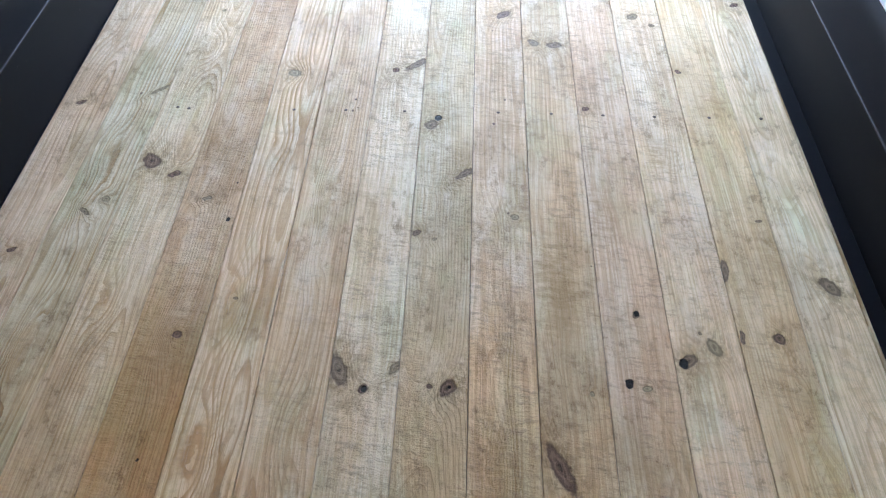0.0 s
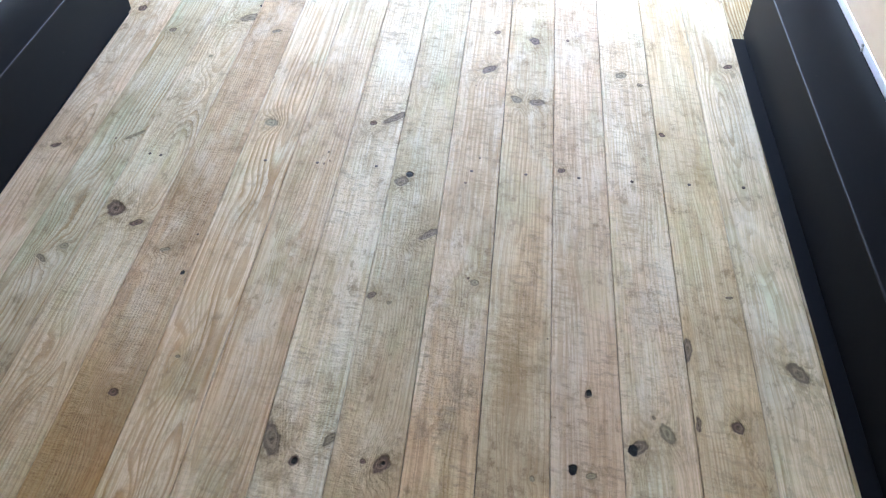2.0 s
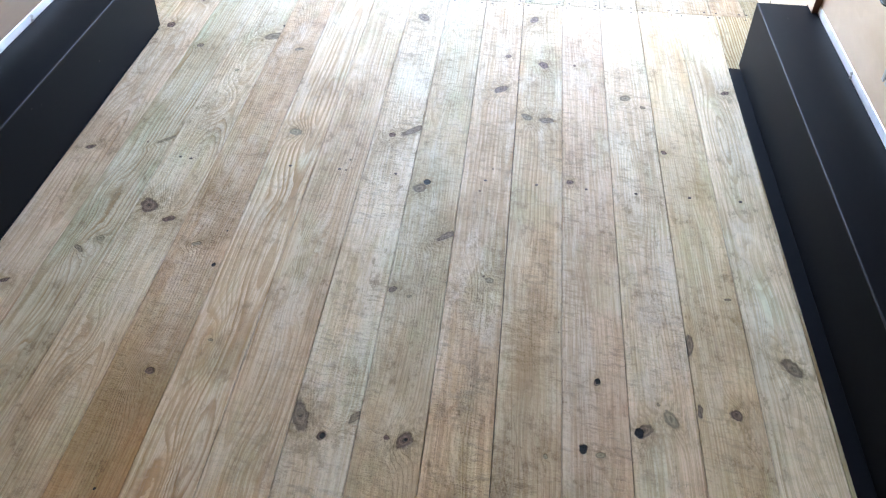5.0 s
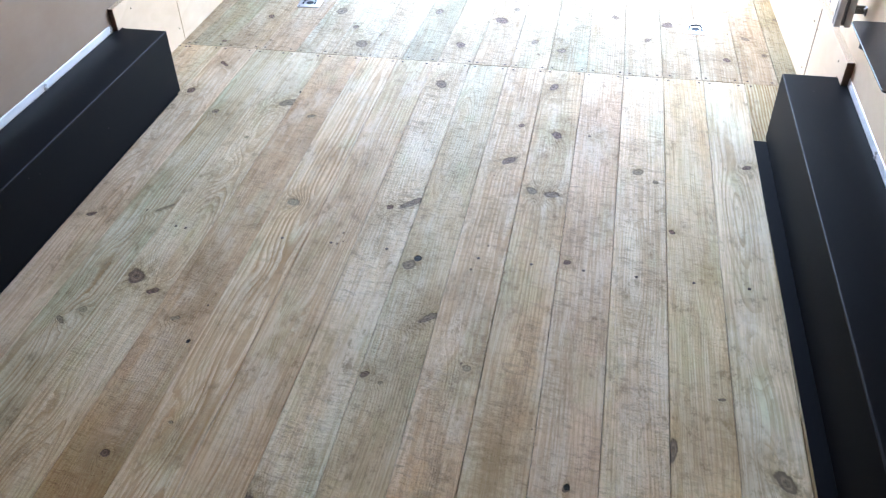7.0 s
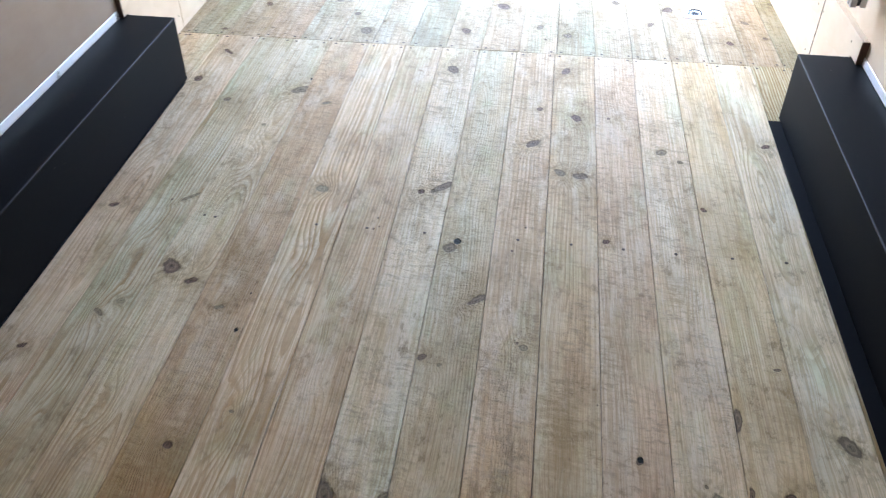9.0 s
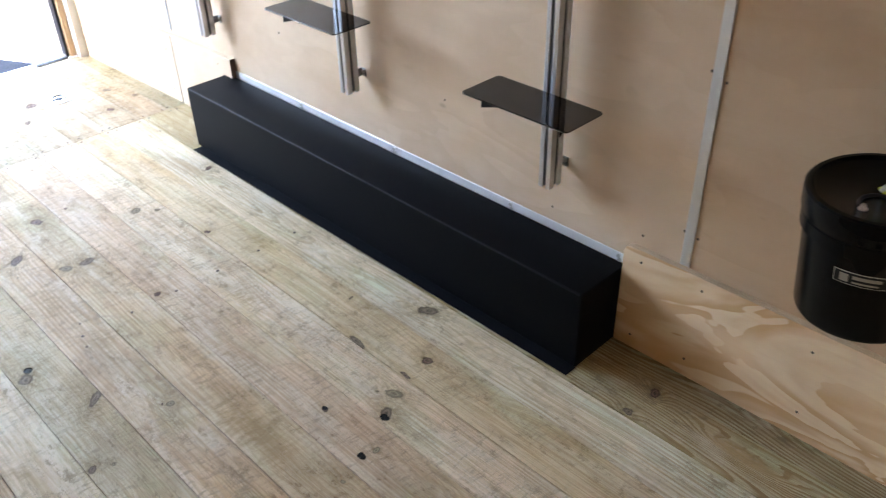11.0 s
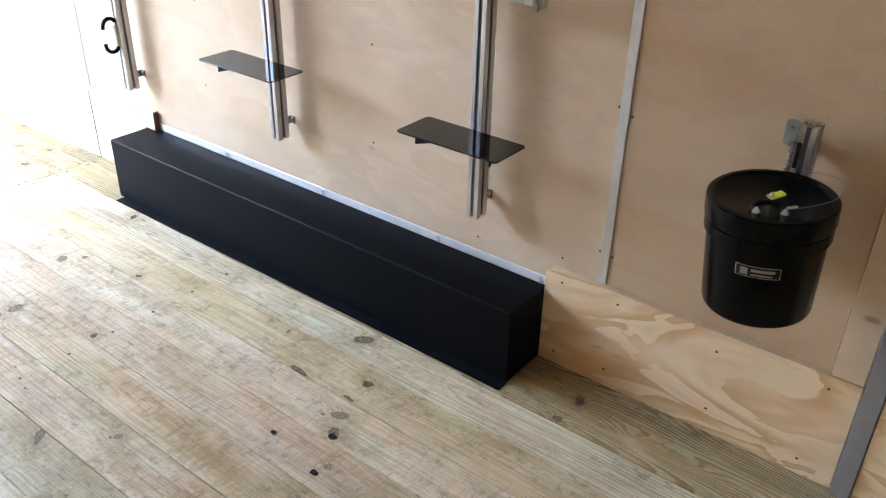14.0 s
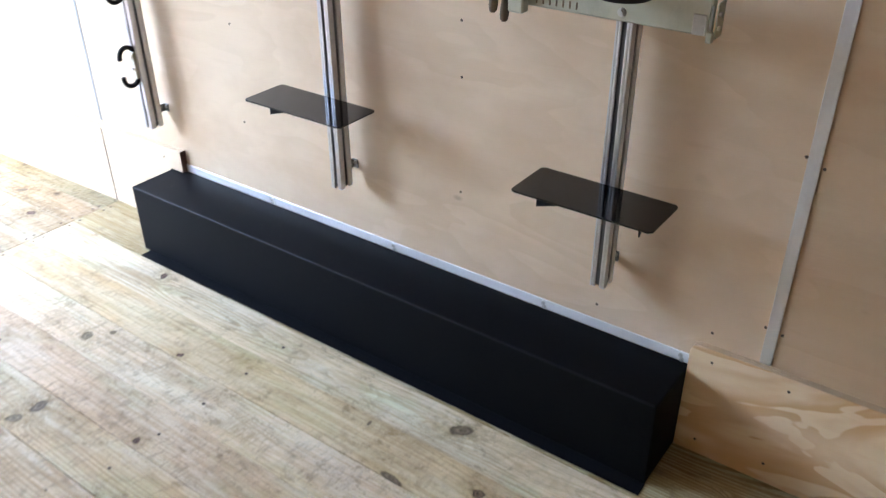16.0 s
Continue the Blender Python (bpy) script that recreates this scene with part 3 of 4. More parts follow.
joint_strip(2.962, 2.977, 0.307, ROOF - 0.01, 0.002, "thin grey strip over a plywood joint")


# ---- the open end: jambs, sill, ramp, yard ----
def jamb(x0, x1, label):
    ob = thing("door_jamb", label, "door frame", ((x0 + x1) / 2, FAR, 0), kind="structure")
    part("post", box(x0, x1, FAR + 0.008, FAR + 0.075, 0.002, HEAD, 0.003), JAMB, ob)
    edge = x0 - 0.013 if x0 > 0 else x1 + 0.001
    part("rubber_seal", box(edge, edge + 0.012, FAR + 0.02, FAR + 0.072, 0.002, HEAD, 0.003), RUBBER, ob, "black rubber door seal")
    return ob


jamb(1.066, 1.096, "orange pine door jamb beside the open doorway")
jamb(-1.058, -0.967, "orange pine door jamb beside the open doorway")
sill = thing("door_sill", "pale aluminium threshold strip across the open doorway", "sill", (0, FAR, 0), kind="structure")
part("threshold", box(-0.953, 1.054, FAR + 0.001, FAR + 0.05, -0.03, 0.003, 0.002), ALU, sill)
part("rubber_corner", box(0.90, 1.053, FAR + 0.002, FAR + 0.032, 0.0032, 0.007, 0.001), RUBBER, sill, "black rubber strip at the sill's end")
for n in range(8):
    stud(SCREW_DARK, -0.9 + n * 0.225, FAR + 0.025, 0.003, "z", sill)

ramp = thing("loading_ramp", "dark blue-grey loading ramp with a pale metal frame, lowered outside", "ramp", (0, FAR + 0.06, -0.02))
SLOPE = math.tan(radians(13))


def ramp_box(x0, x1, y0, y1, top, low):
    bm = box(x0, x1, y0, y1, -low, top, 0.002)
    for v in bm.verts:
        v.co.z -= 0.025 + (v.co.y - FAR - 0.055) * SLOPE
    return bm


part("deck", ramp_box(-0.93, 0.98, FAR + 0.055, FAR + 1.75, 0.0, 0.03), DECK, ramp)
for x0, x1 in ((-0.99, -0.932), (0.982, 1.038)):
    part("side_rail", ramp_box(x0, x1, FAR + 0.055, FAR + 1.75, 0.006, 0.05), PAINT, ramp, "white painted ramp side rail")
part("hinge_rail", ramp_box(-0.93, 0.98, FAR + 0.0555, FAR + 0.14, 0.005, -0.001), PAINT, ramp, "white painted hinge rail")
ground = setting("ground", box(-400, 400, -400, 400, -0.9, -0.47), GRAVEL, "brown and grey gravel yard outside the doorway", "ground")


# an unseen tall ring, added to keep low sky light out of the doorway
bm = bmesh.new()
ridge = []
for k in range(240):
    a = 2 * math.pi * k / 240
    tall = 13.0 + 2.0 * math.sin(7 * a) + 1.5 * math.sin(23 * a + 1) + random.uniform(-1.2, 1.2)
    ridge.append([bm.verts.new((80 * math.cos(a), 80 * math.sin(a), -0.6)), bm.verts.new((81 * math.cos(a), 81 * math.sin(a), tall * 0.7)), bm.verts.new((84 * math.cos(a), 84 * math.sin(a), tall)), bm.verts.new((90 * math.cos(a), 90 * math.sin(a), -0.6))])
for a, b in zip(ridge, ridge[1:] + ridge[:1]):
    for k in range(3):
        bm.faces.new((a[k], b[k], b[k + 1], a[k + 1]))
bmesh.ops.recalc_face_normals(bm, faces=bm.faces)
setting("backdrop", bm, SKY_BLOCKER, "unseen dark green ring added to block low sky light", "backdrop")

# ---- wheel boxes ----
def wheel_box(side, label):
    """A folded sheet-steel cover over a wheel, against the side wall."""
    wall, face = (WALL_R, 1.003) if side > 0 else (WALL_L, -1.050)
    ob = thing("wheel_box", label, "wheel box", ((wall + face) / 2, (BOX_NEAR + BOX_FAR) / 2, 0), "wheel boxes")
    lo, hi = sorted((face, wall - side * 0.001))
    bm = bmesh.new()
    made = bmesh.ops.create_cube(bm, size=1.0)["verts"]
    for v in made:
        v.co = Vector((lo + (v.co.x + 0.5) * (hi - lo), BOX_NEAR + (v.co.y + 0.5) * (BOX_FAR - BOX_NEAR), 0.0012 + (v.co.z + 0.5) * (BOX_TOP - 0.0012)))
    folds = [e for e in bm.edges if all(abs(v.co.x - face) < 1e-4 for v in e.verts) or all(v.co.z > 0.2 for v in e.verts)]
    folds = [e for e in folds if not all(v.co.z < 0.1 for v in e.verts)]
    bmesh.ops.bevel(bm, geom=folds, offset=0.0035, segments=3, profile=0.5, affect="EDGES")
    part("cover", bm, BLACK, ob, "", True)
    # added strip, slightly proud, to put a highlight along the top edge
    edge_x, edge_z = face + side * 0.0035, BOX_TOP - 0.0035
    fold = tube([(edge_x, BOX_NEAR + 0.006, edge_z), (edge_x, BOX_FAR - 0.006, edge_z)], 0.00365, 16)
    part("fold", fold, FOLD_GLINT, ob, "added glossy strip that makes the top edge's highlight", True)
    wide = 0.041 if side > 0 else 0.006
    f0, f1 = sorted((face - side * wide, face - side * 0.0005))
    part("floor_flange", box(f0, f1, BOX_NEAR - 0.003, BOX_FAR - 0.032, 0.0008, 0.0038, 0.001), BLACK, ob, "thin black flange folded onto the floor")
    a0, a1 = sorted((wall - side * 0.0003, wall - side * 0.0035))
    angle = part("wall_angle", box(a0, a1, BOX_NEAR + 0.004, 2.530, BOX_TOP + 0.0005, BOX_TOP + 0.027, 0.0008), ALU, ob, "bright aluminium angle screwed to the wall")
    for y in (0.776, 1.139, 1.623, 2.106, 2.522):
        for dy, dz in ((0, 0.006), (0.003, 0.017)):
            stud(SCREW_STEEL, wall - side * 0.0035, y + dy, BOX_TOP + dz, "-x" if side > 0 else "x", angle)
    return ob


wheel_box(1, "long black steel wheel box on the boards against the side wall")
wheel_box(-1, "long black steel wheel box on the boards against the side wall")


# ---- slotted posts on the right wall ----
FRONT = 1.106


def slotted_outline(w, d):
    """Section of a T-slot bar: u across the face, v from the face inward."""
    s, lip, inner, deep = 0.010, 0.003, 0.016, 0.0145
    h = w / 2

    def face(n):
        v, k = n - 0.0055, 0.0012
        return [(-n, 0), (-v - k, 0), (-v, k), (-v + k, 0), (-s / 2, 0), (-s / 2, lip), (-inner / 2, lip), (-inner / 2, deep), (inner / 2, deep), (inner / 2, lip), (s / 2, lip), (s / 2, 0), (v - k, 0), (v, k), (v + k, 0), (n, 0)]

    front = [(u, v) for u, v in face(h)]
    mid = d / 2
    right = [(h, mid - s / 2), (h - lip, mid - s / 2), (h - lip, mid - inner / 2), (h - deep, mid - inner / 2), (h - deep, mid + inner / 2), (h - lip, mid + inner / 2), (h - lip, mid + s / 2), (h, mid + s / 2)]
    back = [(-u, d - v) for u, v in face(h)]
    left = [(-u, d - v) for u, v in right]
    return front + right + back + left


def slotted_post(y, z0, z1, label, foot=None):
    ob = thing("slotted_post", label, "wall rail", (FRONT + 0.02, y, z0), "slotted posts on the wall")
    outline = [(FRONT + v, y + u) for u, v in slotted_outline(0.035, 0.046)]
    bm = prism(outline, z0, z1, "z")
    long = [e for e in bm.edges if abs(e.verts[0].co.z - e.verts[1].co.z) > 0.1]
    bmesh.ops.bevel(bm, geom=long, offset=0.0006, segments=2, profile=0.5, affect="EDGES", clamp_overlap=True)
    part("extrusion", bm, EXTRUSION, ob, "", True)
    # dark strips stand in for the shade inside the open slots
    part("slot_shade", box(FRONT + 0.0042, FRONT + 0.006, y - 0.0072, y + 0.0072, z0 + 0.004, z1 - 0.002), SLOT_SHADE, ob, "dark strip painting the shade in the post's front slot")
    for side in (-1, 1):
        a, b = sorted((y + side * 0.0115, y + side * 0.0133))
        part("slot_shade", box(FRONT + 0.0158, FRONT + 0.0302, a, b, z0 + 0.004, z1 - 0.002), SLOT_SHADE, ob, "dark strip painting the shade in the post's side slot")
    for z in (z0 + 0.047, z1 - 0.12) if foot is None else foot:
        bm = box(FRONT + 0.0465, WALL_R - 0.0005, y + 0.004, y + 0.007, z - 0.013, z + 0.013, 0.001)
        bm_box(bm, WALL_R - 0.004, WALL_R - 0.0005, y - 0.012, y + 0.007, z - 0.013, z + 0.013, 0.001)
        part("wall_bracket", bm, BOLT, ob, "small dull steel angle bracket")
        stud(SCREW_STEEL, WALL_R - 0.004, y - 0.004, z + 0.004, "-x", ob)
        part("bolt", rod(bmesh.new(), (FRONT + 0.060, y + 0.004, z), (FRONT + 0.060, y - 0.005, z), 0.0065, 6), BOLT, ob)
    return ob


slotted_post(0.970, 0.405, 1.020, "short slotted aluminium post carrying a shelf and a bar", (0.45,))
slotted_post(1.754, 0.422, 1.78, "slotted aluminium post with a small black shelf")
slotted_post(2.568, 0.400, 1.78, "slotted aluminium post with a black hook")
slotted_post(3.715, 0.400, 1.78, "slotted aluminium post near the open doorway")
stub = slotted_post(0.169, 0.56, 0.880, "short slotted aluminium post behind a hanging bucket", (0.62, 0.82))
plate = prism(rounded(0.186, 0.212, 0.835, 0.890, 0.008), 1.1005, 1.1035, "x")
part("end_plate", plate, DULL, stub, "rounded zinc plate at the post's head")
part("plate_screw", rod(bmesh.new(), (1.1005, 0.199, 0.872), (1.0975, 0.199, 0.872), 0.005, 14), BOLT, stub)
spring = []
for k in range(73):
    a = 2 * math.pi * k / 12
    spring.append((FRONT - 0.010 + 0.0055 * math.cos(a), 0.190 + 0.0055 * math.sin(a), 0.775 + 0.060 * k / 72))
part("spring", tube(spring, 0.0017, 6), BOLT, stub, "dark coil spring on a bolt", True)
part("spring_bolt", rod(rod(bmesh.new(), (FRONT - 0.010, 0.190, 0.755), (FRONT - 0.010, 0.190, 0.848), 0.003, 10), (FRONT - 0.010, 0.190, 0.838), (FRONT - 0.010, 0.190, 0.846), 0.0075, 6), BOLT, stub)
part("sticker", box(FRONT - 0.0006, FRONT - 0.0001, 0.175, 0.184, 0.79, 0.845), RUBBER, stub, "narrow black maker's sticker")


# ---- black shelves ----
def small_shelf(y0, y1, z, label, stays):
    ob = thing("shelf", label, "shelf", (1.035, (y0 + y1) / 2, z), "black shelves on the posts")
    bm = prism(rounded(0.968, 1.1045, y0, y1, 0.012), z, z + 0.004, "z")
    rim = [e for e in bm.edges if abs(e.verts[0].co.z - e.verts[1].co.z) < 1e-6]
    bmesh.ops.bevel(bm, geom=rim, offset=0.0008, segments=1, affect="EDGES")
    part("plate", bm, ACRYLIC, ob, "glossy black plate with rounded corners")
    for y, reach in stays:
        if reach < 0.98:
            stay = prism([(y, z - 0.0005), (y, z - 0.019), (y - 0.048, z - 0.004), (y - 0.050, z - 0.0005)], reach + 0.004, reach + 0.007, "x")
        else:
            stay = prism([(reach, z - 0.0005), (reach + 0.03, z - 0.0005), (reach + 0.004, z - 0.024)], y - 0.0015, y + 0.0015, "y")
        part("gusset", stay, BLACK, ob, "black sheet-steel gusset")
    return ob


small_shelf(0.810, 1.126, 0.659, "glossy black rectangular shelf plate on a slotted post", ((0.842, 0.984), (1.064, 0.970)))
small_shelf(1.597, 1.923, 0.681, "glossy black rectangular shelf plate on a slotted post", ((1.835, 0.970),))

# ---- double hook on the third post ----
hook = thing("utility_hook", "black rubber-coated double hook clamped to a slotted post", "hook", (FRONT, 2.565, 0.62), "hooks on a post")
part("clamp_plate", box(FRONT - 0.012, FRONT - 0.0005, 2.556, 2.580, 0.57, 0.655, 0.003), OLIVE, hook, "zinc clamp plate between the hook arms")
for way, cz, rz in ((1, 0.643, 0.029), (-1, 0.580, 0.029)):
    arc = []
    for k in range(15):
        a = radians(-15 + 205 * k / 14)
        arc.append((FRONT - 0.025 + 0.027 * math.cos(a), 2.568, cz + way * rz * math.sin(a)))
    part("arm", tube(arc, 0.0072), RUBBER, hook, "bent rubber-coated arm", True)
for z in (0.60, 0.64):
    part("screw", rod(bmesh.new(), (FRONT - 0.016, 2.568, z), (FRONT - 0.011, 2.568, z), 0.005, 6), STEEL, hook)
copy_thing(hook, Matrix.Translation((FRONT, 2.565, 0.62 + 0.257)))

# ---- steel bar across the head of the first post ----
bar = thing("clamp_bar", "olive zinc-plated steel clamping bar bolted across a post", "tool rack", (FRONT - 0.012, 0.97, 1.03))


def tilted(bm, slope=0.0):
    for v in bm.verts:
        v.co.z += (v.co.y - 0.97) * slope
    return bm


part("rail", tilted(box(FRONT - 0.026, FRONT - 0.001, 0.800, 1.205, 1.012, 1.088, 0.003)), OLIVE, bar)
for n in range(7):
    y = 1.058 + n * 0.0146
    part("notch", tilted(box(FRONT - 0.0272, FRONT - 0.0255, y, y + 0.0035, 1.020, 1.034, 0.0004)), LEATHER, bar, "dark slot in the rail")
part("bolt", rod(rod(bmesh.new(), (FRONT - 0.029, 0.966, 1.030), (FRONT - 0.026, 0.966, 1.030), 0.0085, 20), (FRONT - 0.034, 0.966, 1.030), (FRONT - 0.029, 0.966, 1.030), 0.0055, 6), STEEL, bar, "bright hex bolt and washer")
part("dial", turned([(0, 0), (0.05, 0), (0.052, 0.004), (0.052, 0.02), (0.046, 0.024), (0, 0.024)], 40), RUBBER, bar, "round black knob", True).matrix_basis = Matrix.Translation((FRONT - 0.060, 0.95, 1.068))
part("end_stop", box(FRONT - 0.030, FRONT - 0.0265, 0.806, 0.830, 1.013, 1.050, 0.0015), STEEL, bar, "thin zinc end plate riveted to the rail")
part("end_clip", box(FRONT - 0.038, FRONT - 0.0275, 0.789, 0.801, 1.004, 1.024, 0.002), OLIVE, bar, "folded olive end clip")
part("clip_stem", box(FRONT - 0.034, FRONT - 0.030, 0.793, 0.798, 1.0245, 1.068, 0.001), BOLT, bar)
part("end_plate", box(FRONT - 0.032, FRONT + 0.002, 0.786, 0.7885, 1.010, 1.075, 0.001), OLIVE, bar)
for z in (1.030, 1.055):
    part("end_nut", rod(bmesh.new(), (FRONT - 0.026, 0.7855, z), (FRONT - 0.026, 0.781, z), 0.0045, 6), STEEL, bar)
part("jaw", tilted(box(FRONT - 0.050, FRONT - 0.0265, 1.165, 1.200, 1.000, 1.085, 0.003)), OLIVE, bar, "pale zinc jaw block")
for y, low in ((1.216, 0.974), (1.243, 0.988)):
    grip = turned([(0, 0), (0.005, 0.001), (0.0082, 0.006), (0.0095, 0.016), (0.0085, 0.04), (0.007, 0.075), (0.0065, 0.115), (0, 0.115)], 20)
    grip.transform(pose(FRONT - 0.036, y, low, 2, 3, 0))
    part("handle", grip, LEATHER, bar, "brown handle hanging from the bar", True)


# ---- bucket ----
TILTED = Matrix.Translation((0.975, 0.175, 0.780)) @ Vector((0, 0, 1)).rotation_difference(Vector((-0.042, 0.054, 1))).to_matrix().to_4x4()
bucket = thing("bucket", "small black plastic bucket with a lid, hung on the wall", "bucket", (0.975, 0.175, 0.545))


def bucket_part(name, bm, material, label="", smooth=True, parent=None):
    bm.transform(TILTED)
    return part(name, bm, material, parent or bucket, label, smooth)


bucket_part("body", turned([(0, -0.243), (0.100, -0.243), (0.106, -0.239), (0.108, -0.233), (0.1145, -0.075), (0.1205, -0.072), (0.1205, -0.048), (0.116, -0.045), (0.116, -0.02), (0, -0.02)], 72), BUCKET)
lid = bucket_part("lid", turned([(0, -0.0065), (0.104, -0.0065), (0.108, -0.004), (0.111, 0.0), (0.119, 0.0), (0.1225, -0.003), (0.123, -0.010), (0.123, -0.038), (0.1215, -0.0415), (0.1215, -0.0445), (0.117, -0.0445), (0.117, -0.012), (0, -0.012)], 72), BUCKET, "black snap lid with a raised rim")
for k in (188, 200):
    a = radians(k)
    bm = box(-0.006, 0.006, -0.001, 0.0014, -0.040, -0.030, 0.001)
    bm.transform(Matrix.Rotation(a - math.pi / 2, 4, "Z") @ Matrix.Translation((0, 0.1228, 0)))
    bucket_part("lid_tab", bm, BUCKET, "", False)
for dx, dy, dz in ((-0.072, 0.006, 0), (-0.052, -0.041, 0), (-0.010, -0.001, 0.0065)):
    bm = rod(bmesh.new(), (dx, dy, dz - 0.007), (dx, dy, dz - 0.0055), 0.0078, 20)
    rod(bm, (dx, dy, dz - 0.0055), (dx, dy, dz - 0.0005), 0.0056, 6)
    rod(bm, (dx, dy, dz - 0.0005), (dx, dy, dz + 0.003), 0.003, 10)
    bucket_part("lid_bolt", bm, STEEL, "bolt with nut and washer", False)
bm = prism(rounded(-0.015, 0.017, -0.0095, 0.0095, 0.003), -0.0014, 0.0014, "z")
for v in bm.verts:
    v.co.z += max(0.0, v.co.x - 0.004) * 0.35
bm.transform(pose(-0.002, -0.006, -0.0005, 0, 0, -38))
bucket_part("tag", bm, YELLOW, "bright yellow plastic tag", False)
grip = []
for k in range(15):
    a = radians(-20 + 150 * k / 14)
    grip.append((-0.048 + 0.030 * math.cos(a), -0.010 + 0.030 * math.sin(a), -0.0055))
bucket_part("grip", tube(grip, 0.0035, 8), RUBBER, "low black moulded grip on the lid")
cable = [(-0.052, -0.041, 0.002), (-0.03, -0.062, 0.002), (0.0, -0.086, 0.002), (0.03, -0.104, 0.004), (0.055, -0.113, 0.010), (0.076, -0.106, 0.019), (0.091, -0.084, 0.023), (0.099, -0.056, 0.020), (0.106, -0.028, 0.013)]
dense = []
for n in range(len(cable) - 1):
    p = [Vector(cable[max(0, min(len(cable) - 1, n + d))]) for d in (-1, 0, 1, 2)]
    for k in range(5):
        t = k / 5
        dense.append(0.5 * (2 * p[1] + (p[2] - p[0]) * t + (2 * p[0] - 5 * p[1] + 4 * p[2] - p[3]) * t * t + (3 * p[1] - p[0] - 3 * p[2] + p[3]) * t ** 3))
bucket_part("cable", tube(dense, 0.0008, 8), BOLT, "thin steel cable loop")
bm = rod(bmesh.new(), (-0.05, -0.043, 0.005), (-0.036, -0.057, 0.005), 0.0028, 10)
bucket_part("cable_ferrule", bm, STEEL)


def on_side(a0, a1, z0, z1, out):
    """A thin curved patch on the bucket's tapering side."""
    bm = bmesh.new()
    cols = []
    for k in range(13):
        a = radians(a0 + (a1 - a0) * k / 12)
        col = []
        for z in (z0, z1):
            r = 0.108 + (z + 0.228) / 0.153 * 0.0065 + out
            col.append(bm.verts.new((r * math.cos(a), r * math.sin(a), z)))
        cols.append(col)
    for a, b in zip(cols, cols[1:]):
        bm.faces.new((a[0], b[0], b[1], a[1]))
    bmesh.ops.recalc_face_normals(bm, faces=bm.faces)
    bmesh.ops.solidify(bm, geom=bm.faces[:], thickness=0.0004)
    return bm


MID = 193
bucket_part("label", on_side(MID - 21, MID + 21, -0.123, -0.099, 0.0008), WHITE, "small black label with a pale outline", False)
bucket_part("label_field", on_side(MID - 20.5, MID + 20.5, -0.1221, -0.0999, 0.0012), RUBBER, "", False)
for a0, a1, z0, z1, mat in ((-16, -9, -0.1185, -0.1035, FADED), (-6, 16, -0.1105, -0.1045, FADED), (-6, 14, -0.1185, -0.1155, FADED)):
    bucket_part("label_bar", on_side(MID + a0, MID + a1, z0, z1, 0.0016), mat, "", False)


# ---- tie-down rings in the floor ----
def tie_down(x, y, turn):
    ob = thing("tie_down", "recessed steel tie-down ring plate screwed into the boards", "tie-down ring", (x, y, 0), "tie-down rings")
    bm = prism(rounded(-0.050, 0.050, -0.044, 0.044, 0.012), 0.0003, 0.0035, "z")
    bm.transform(pose(x, y, 0, 0, 0, turn))
    part("plate", bm, STEEL, ob)
    # a flat black disc on the plate paints the hollow's shade
    bm = turned([(0, 0.0042), (0.014, 0.0042), (0.017, 0.0036), (0, 0.0036)], 28)
    bm.transform(pose(x, y, 0.0, 0, 0, turn))
    part("recess", bm, RUBBER, ob, "flat dark disc painting the shade of a round hollow")
    ring = [(-0.026, -0.02, 0.008), (-0.026, 0.008, 0.008), (-0.018, 0.022, 0.008), (0, 0.027, 0.008), (0.018, 0.022, 0.008), (0.026, 0.008, 0.008), (0.026, -0.02, 0.008)]
    bm = tube(ring, 0.0032, 8)
    bm.transform(pose(x, y, 0.0008, 0, 0, turn))
    part("ring", bm, RUBBER, ob, "dark folded-down ring", True)
    for dx in (-0.04, 0.04):
        for dy in (-0.034, 0.034):
            at = pose(x, y, 0, 0, 0, turn) @ Vector((dx, dy, 0.0035))
            stud(SCREW_DARK, at.x, at.y, at.z, "z", ob)
    return ob


tie_down(0.812, 3.375, -3)
tie_down(-0.822, 3.403, 4)


# ---- floorboards ----
PALE, PINK, BROWN = (0.74, 0.615, 0.465), (0.72, 0.575, 0.44), (0.62, 0.485, 0.35)
SAGE = (0.56, 0.515, 0.37)
GREEN, CHALK, HONEY = (0.62, 0.565, 0.43), (0.77, 0.675, 0.53), (0.71, 0.575, 0.38)
# seams of the long and the short boards: x at either end of each run
LONG = {-8: (-1.200, -1.185), -7: (-1.055, -1.040), -6: (-0.908, -0.897), -5: (-0.765, -0.756), -4: (-0.612, -0.609), -3: (-0.467, -0.464),
        -2: (-0.323, -0.320), -1: (-0.180, -0.177), 0: (-0.039, -0.037), 1: (0.103, 0.107), 2: (0.244, 0.250), 3: (0.384, 0.396),
        4: (0.526, 0.537), 5: (0.671, 0.682), 6: (0.812, 0.824), 7: (0.952, 0.968), 8: (1.094, 1.110)}
SHORT = {-8: (-1.180, -1.130), -7: (-1.030, -0.990), -6: (-0.880, -0.845), -5: (-0.735, -0.700), -4: (-0.592, -0.563), -3: (-0.452, -0.420),
         -2: (-0.305, -0.275), -1: (-0.166, -0.140), 0: (-0.030, -0.010), 1: (0.115, 0.125), 2: (0.256, 0.261), 3: (0.401, 0.391),
         4: (0.539, 0.530), 5: (0.680, 0.668), 6: (0.819, 0.805), 7: (0.960, 0.945), 8: (1.089, 1.065)}


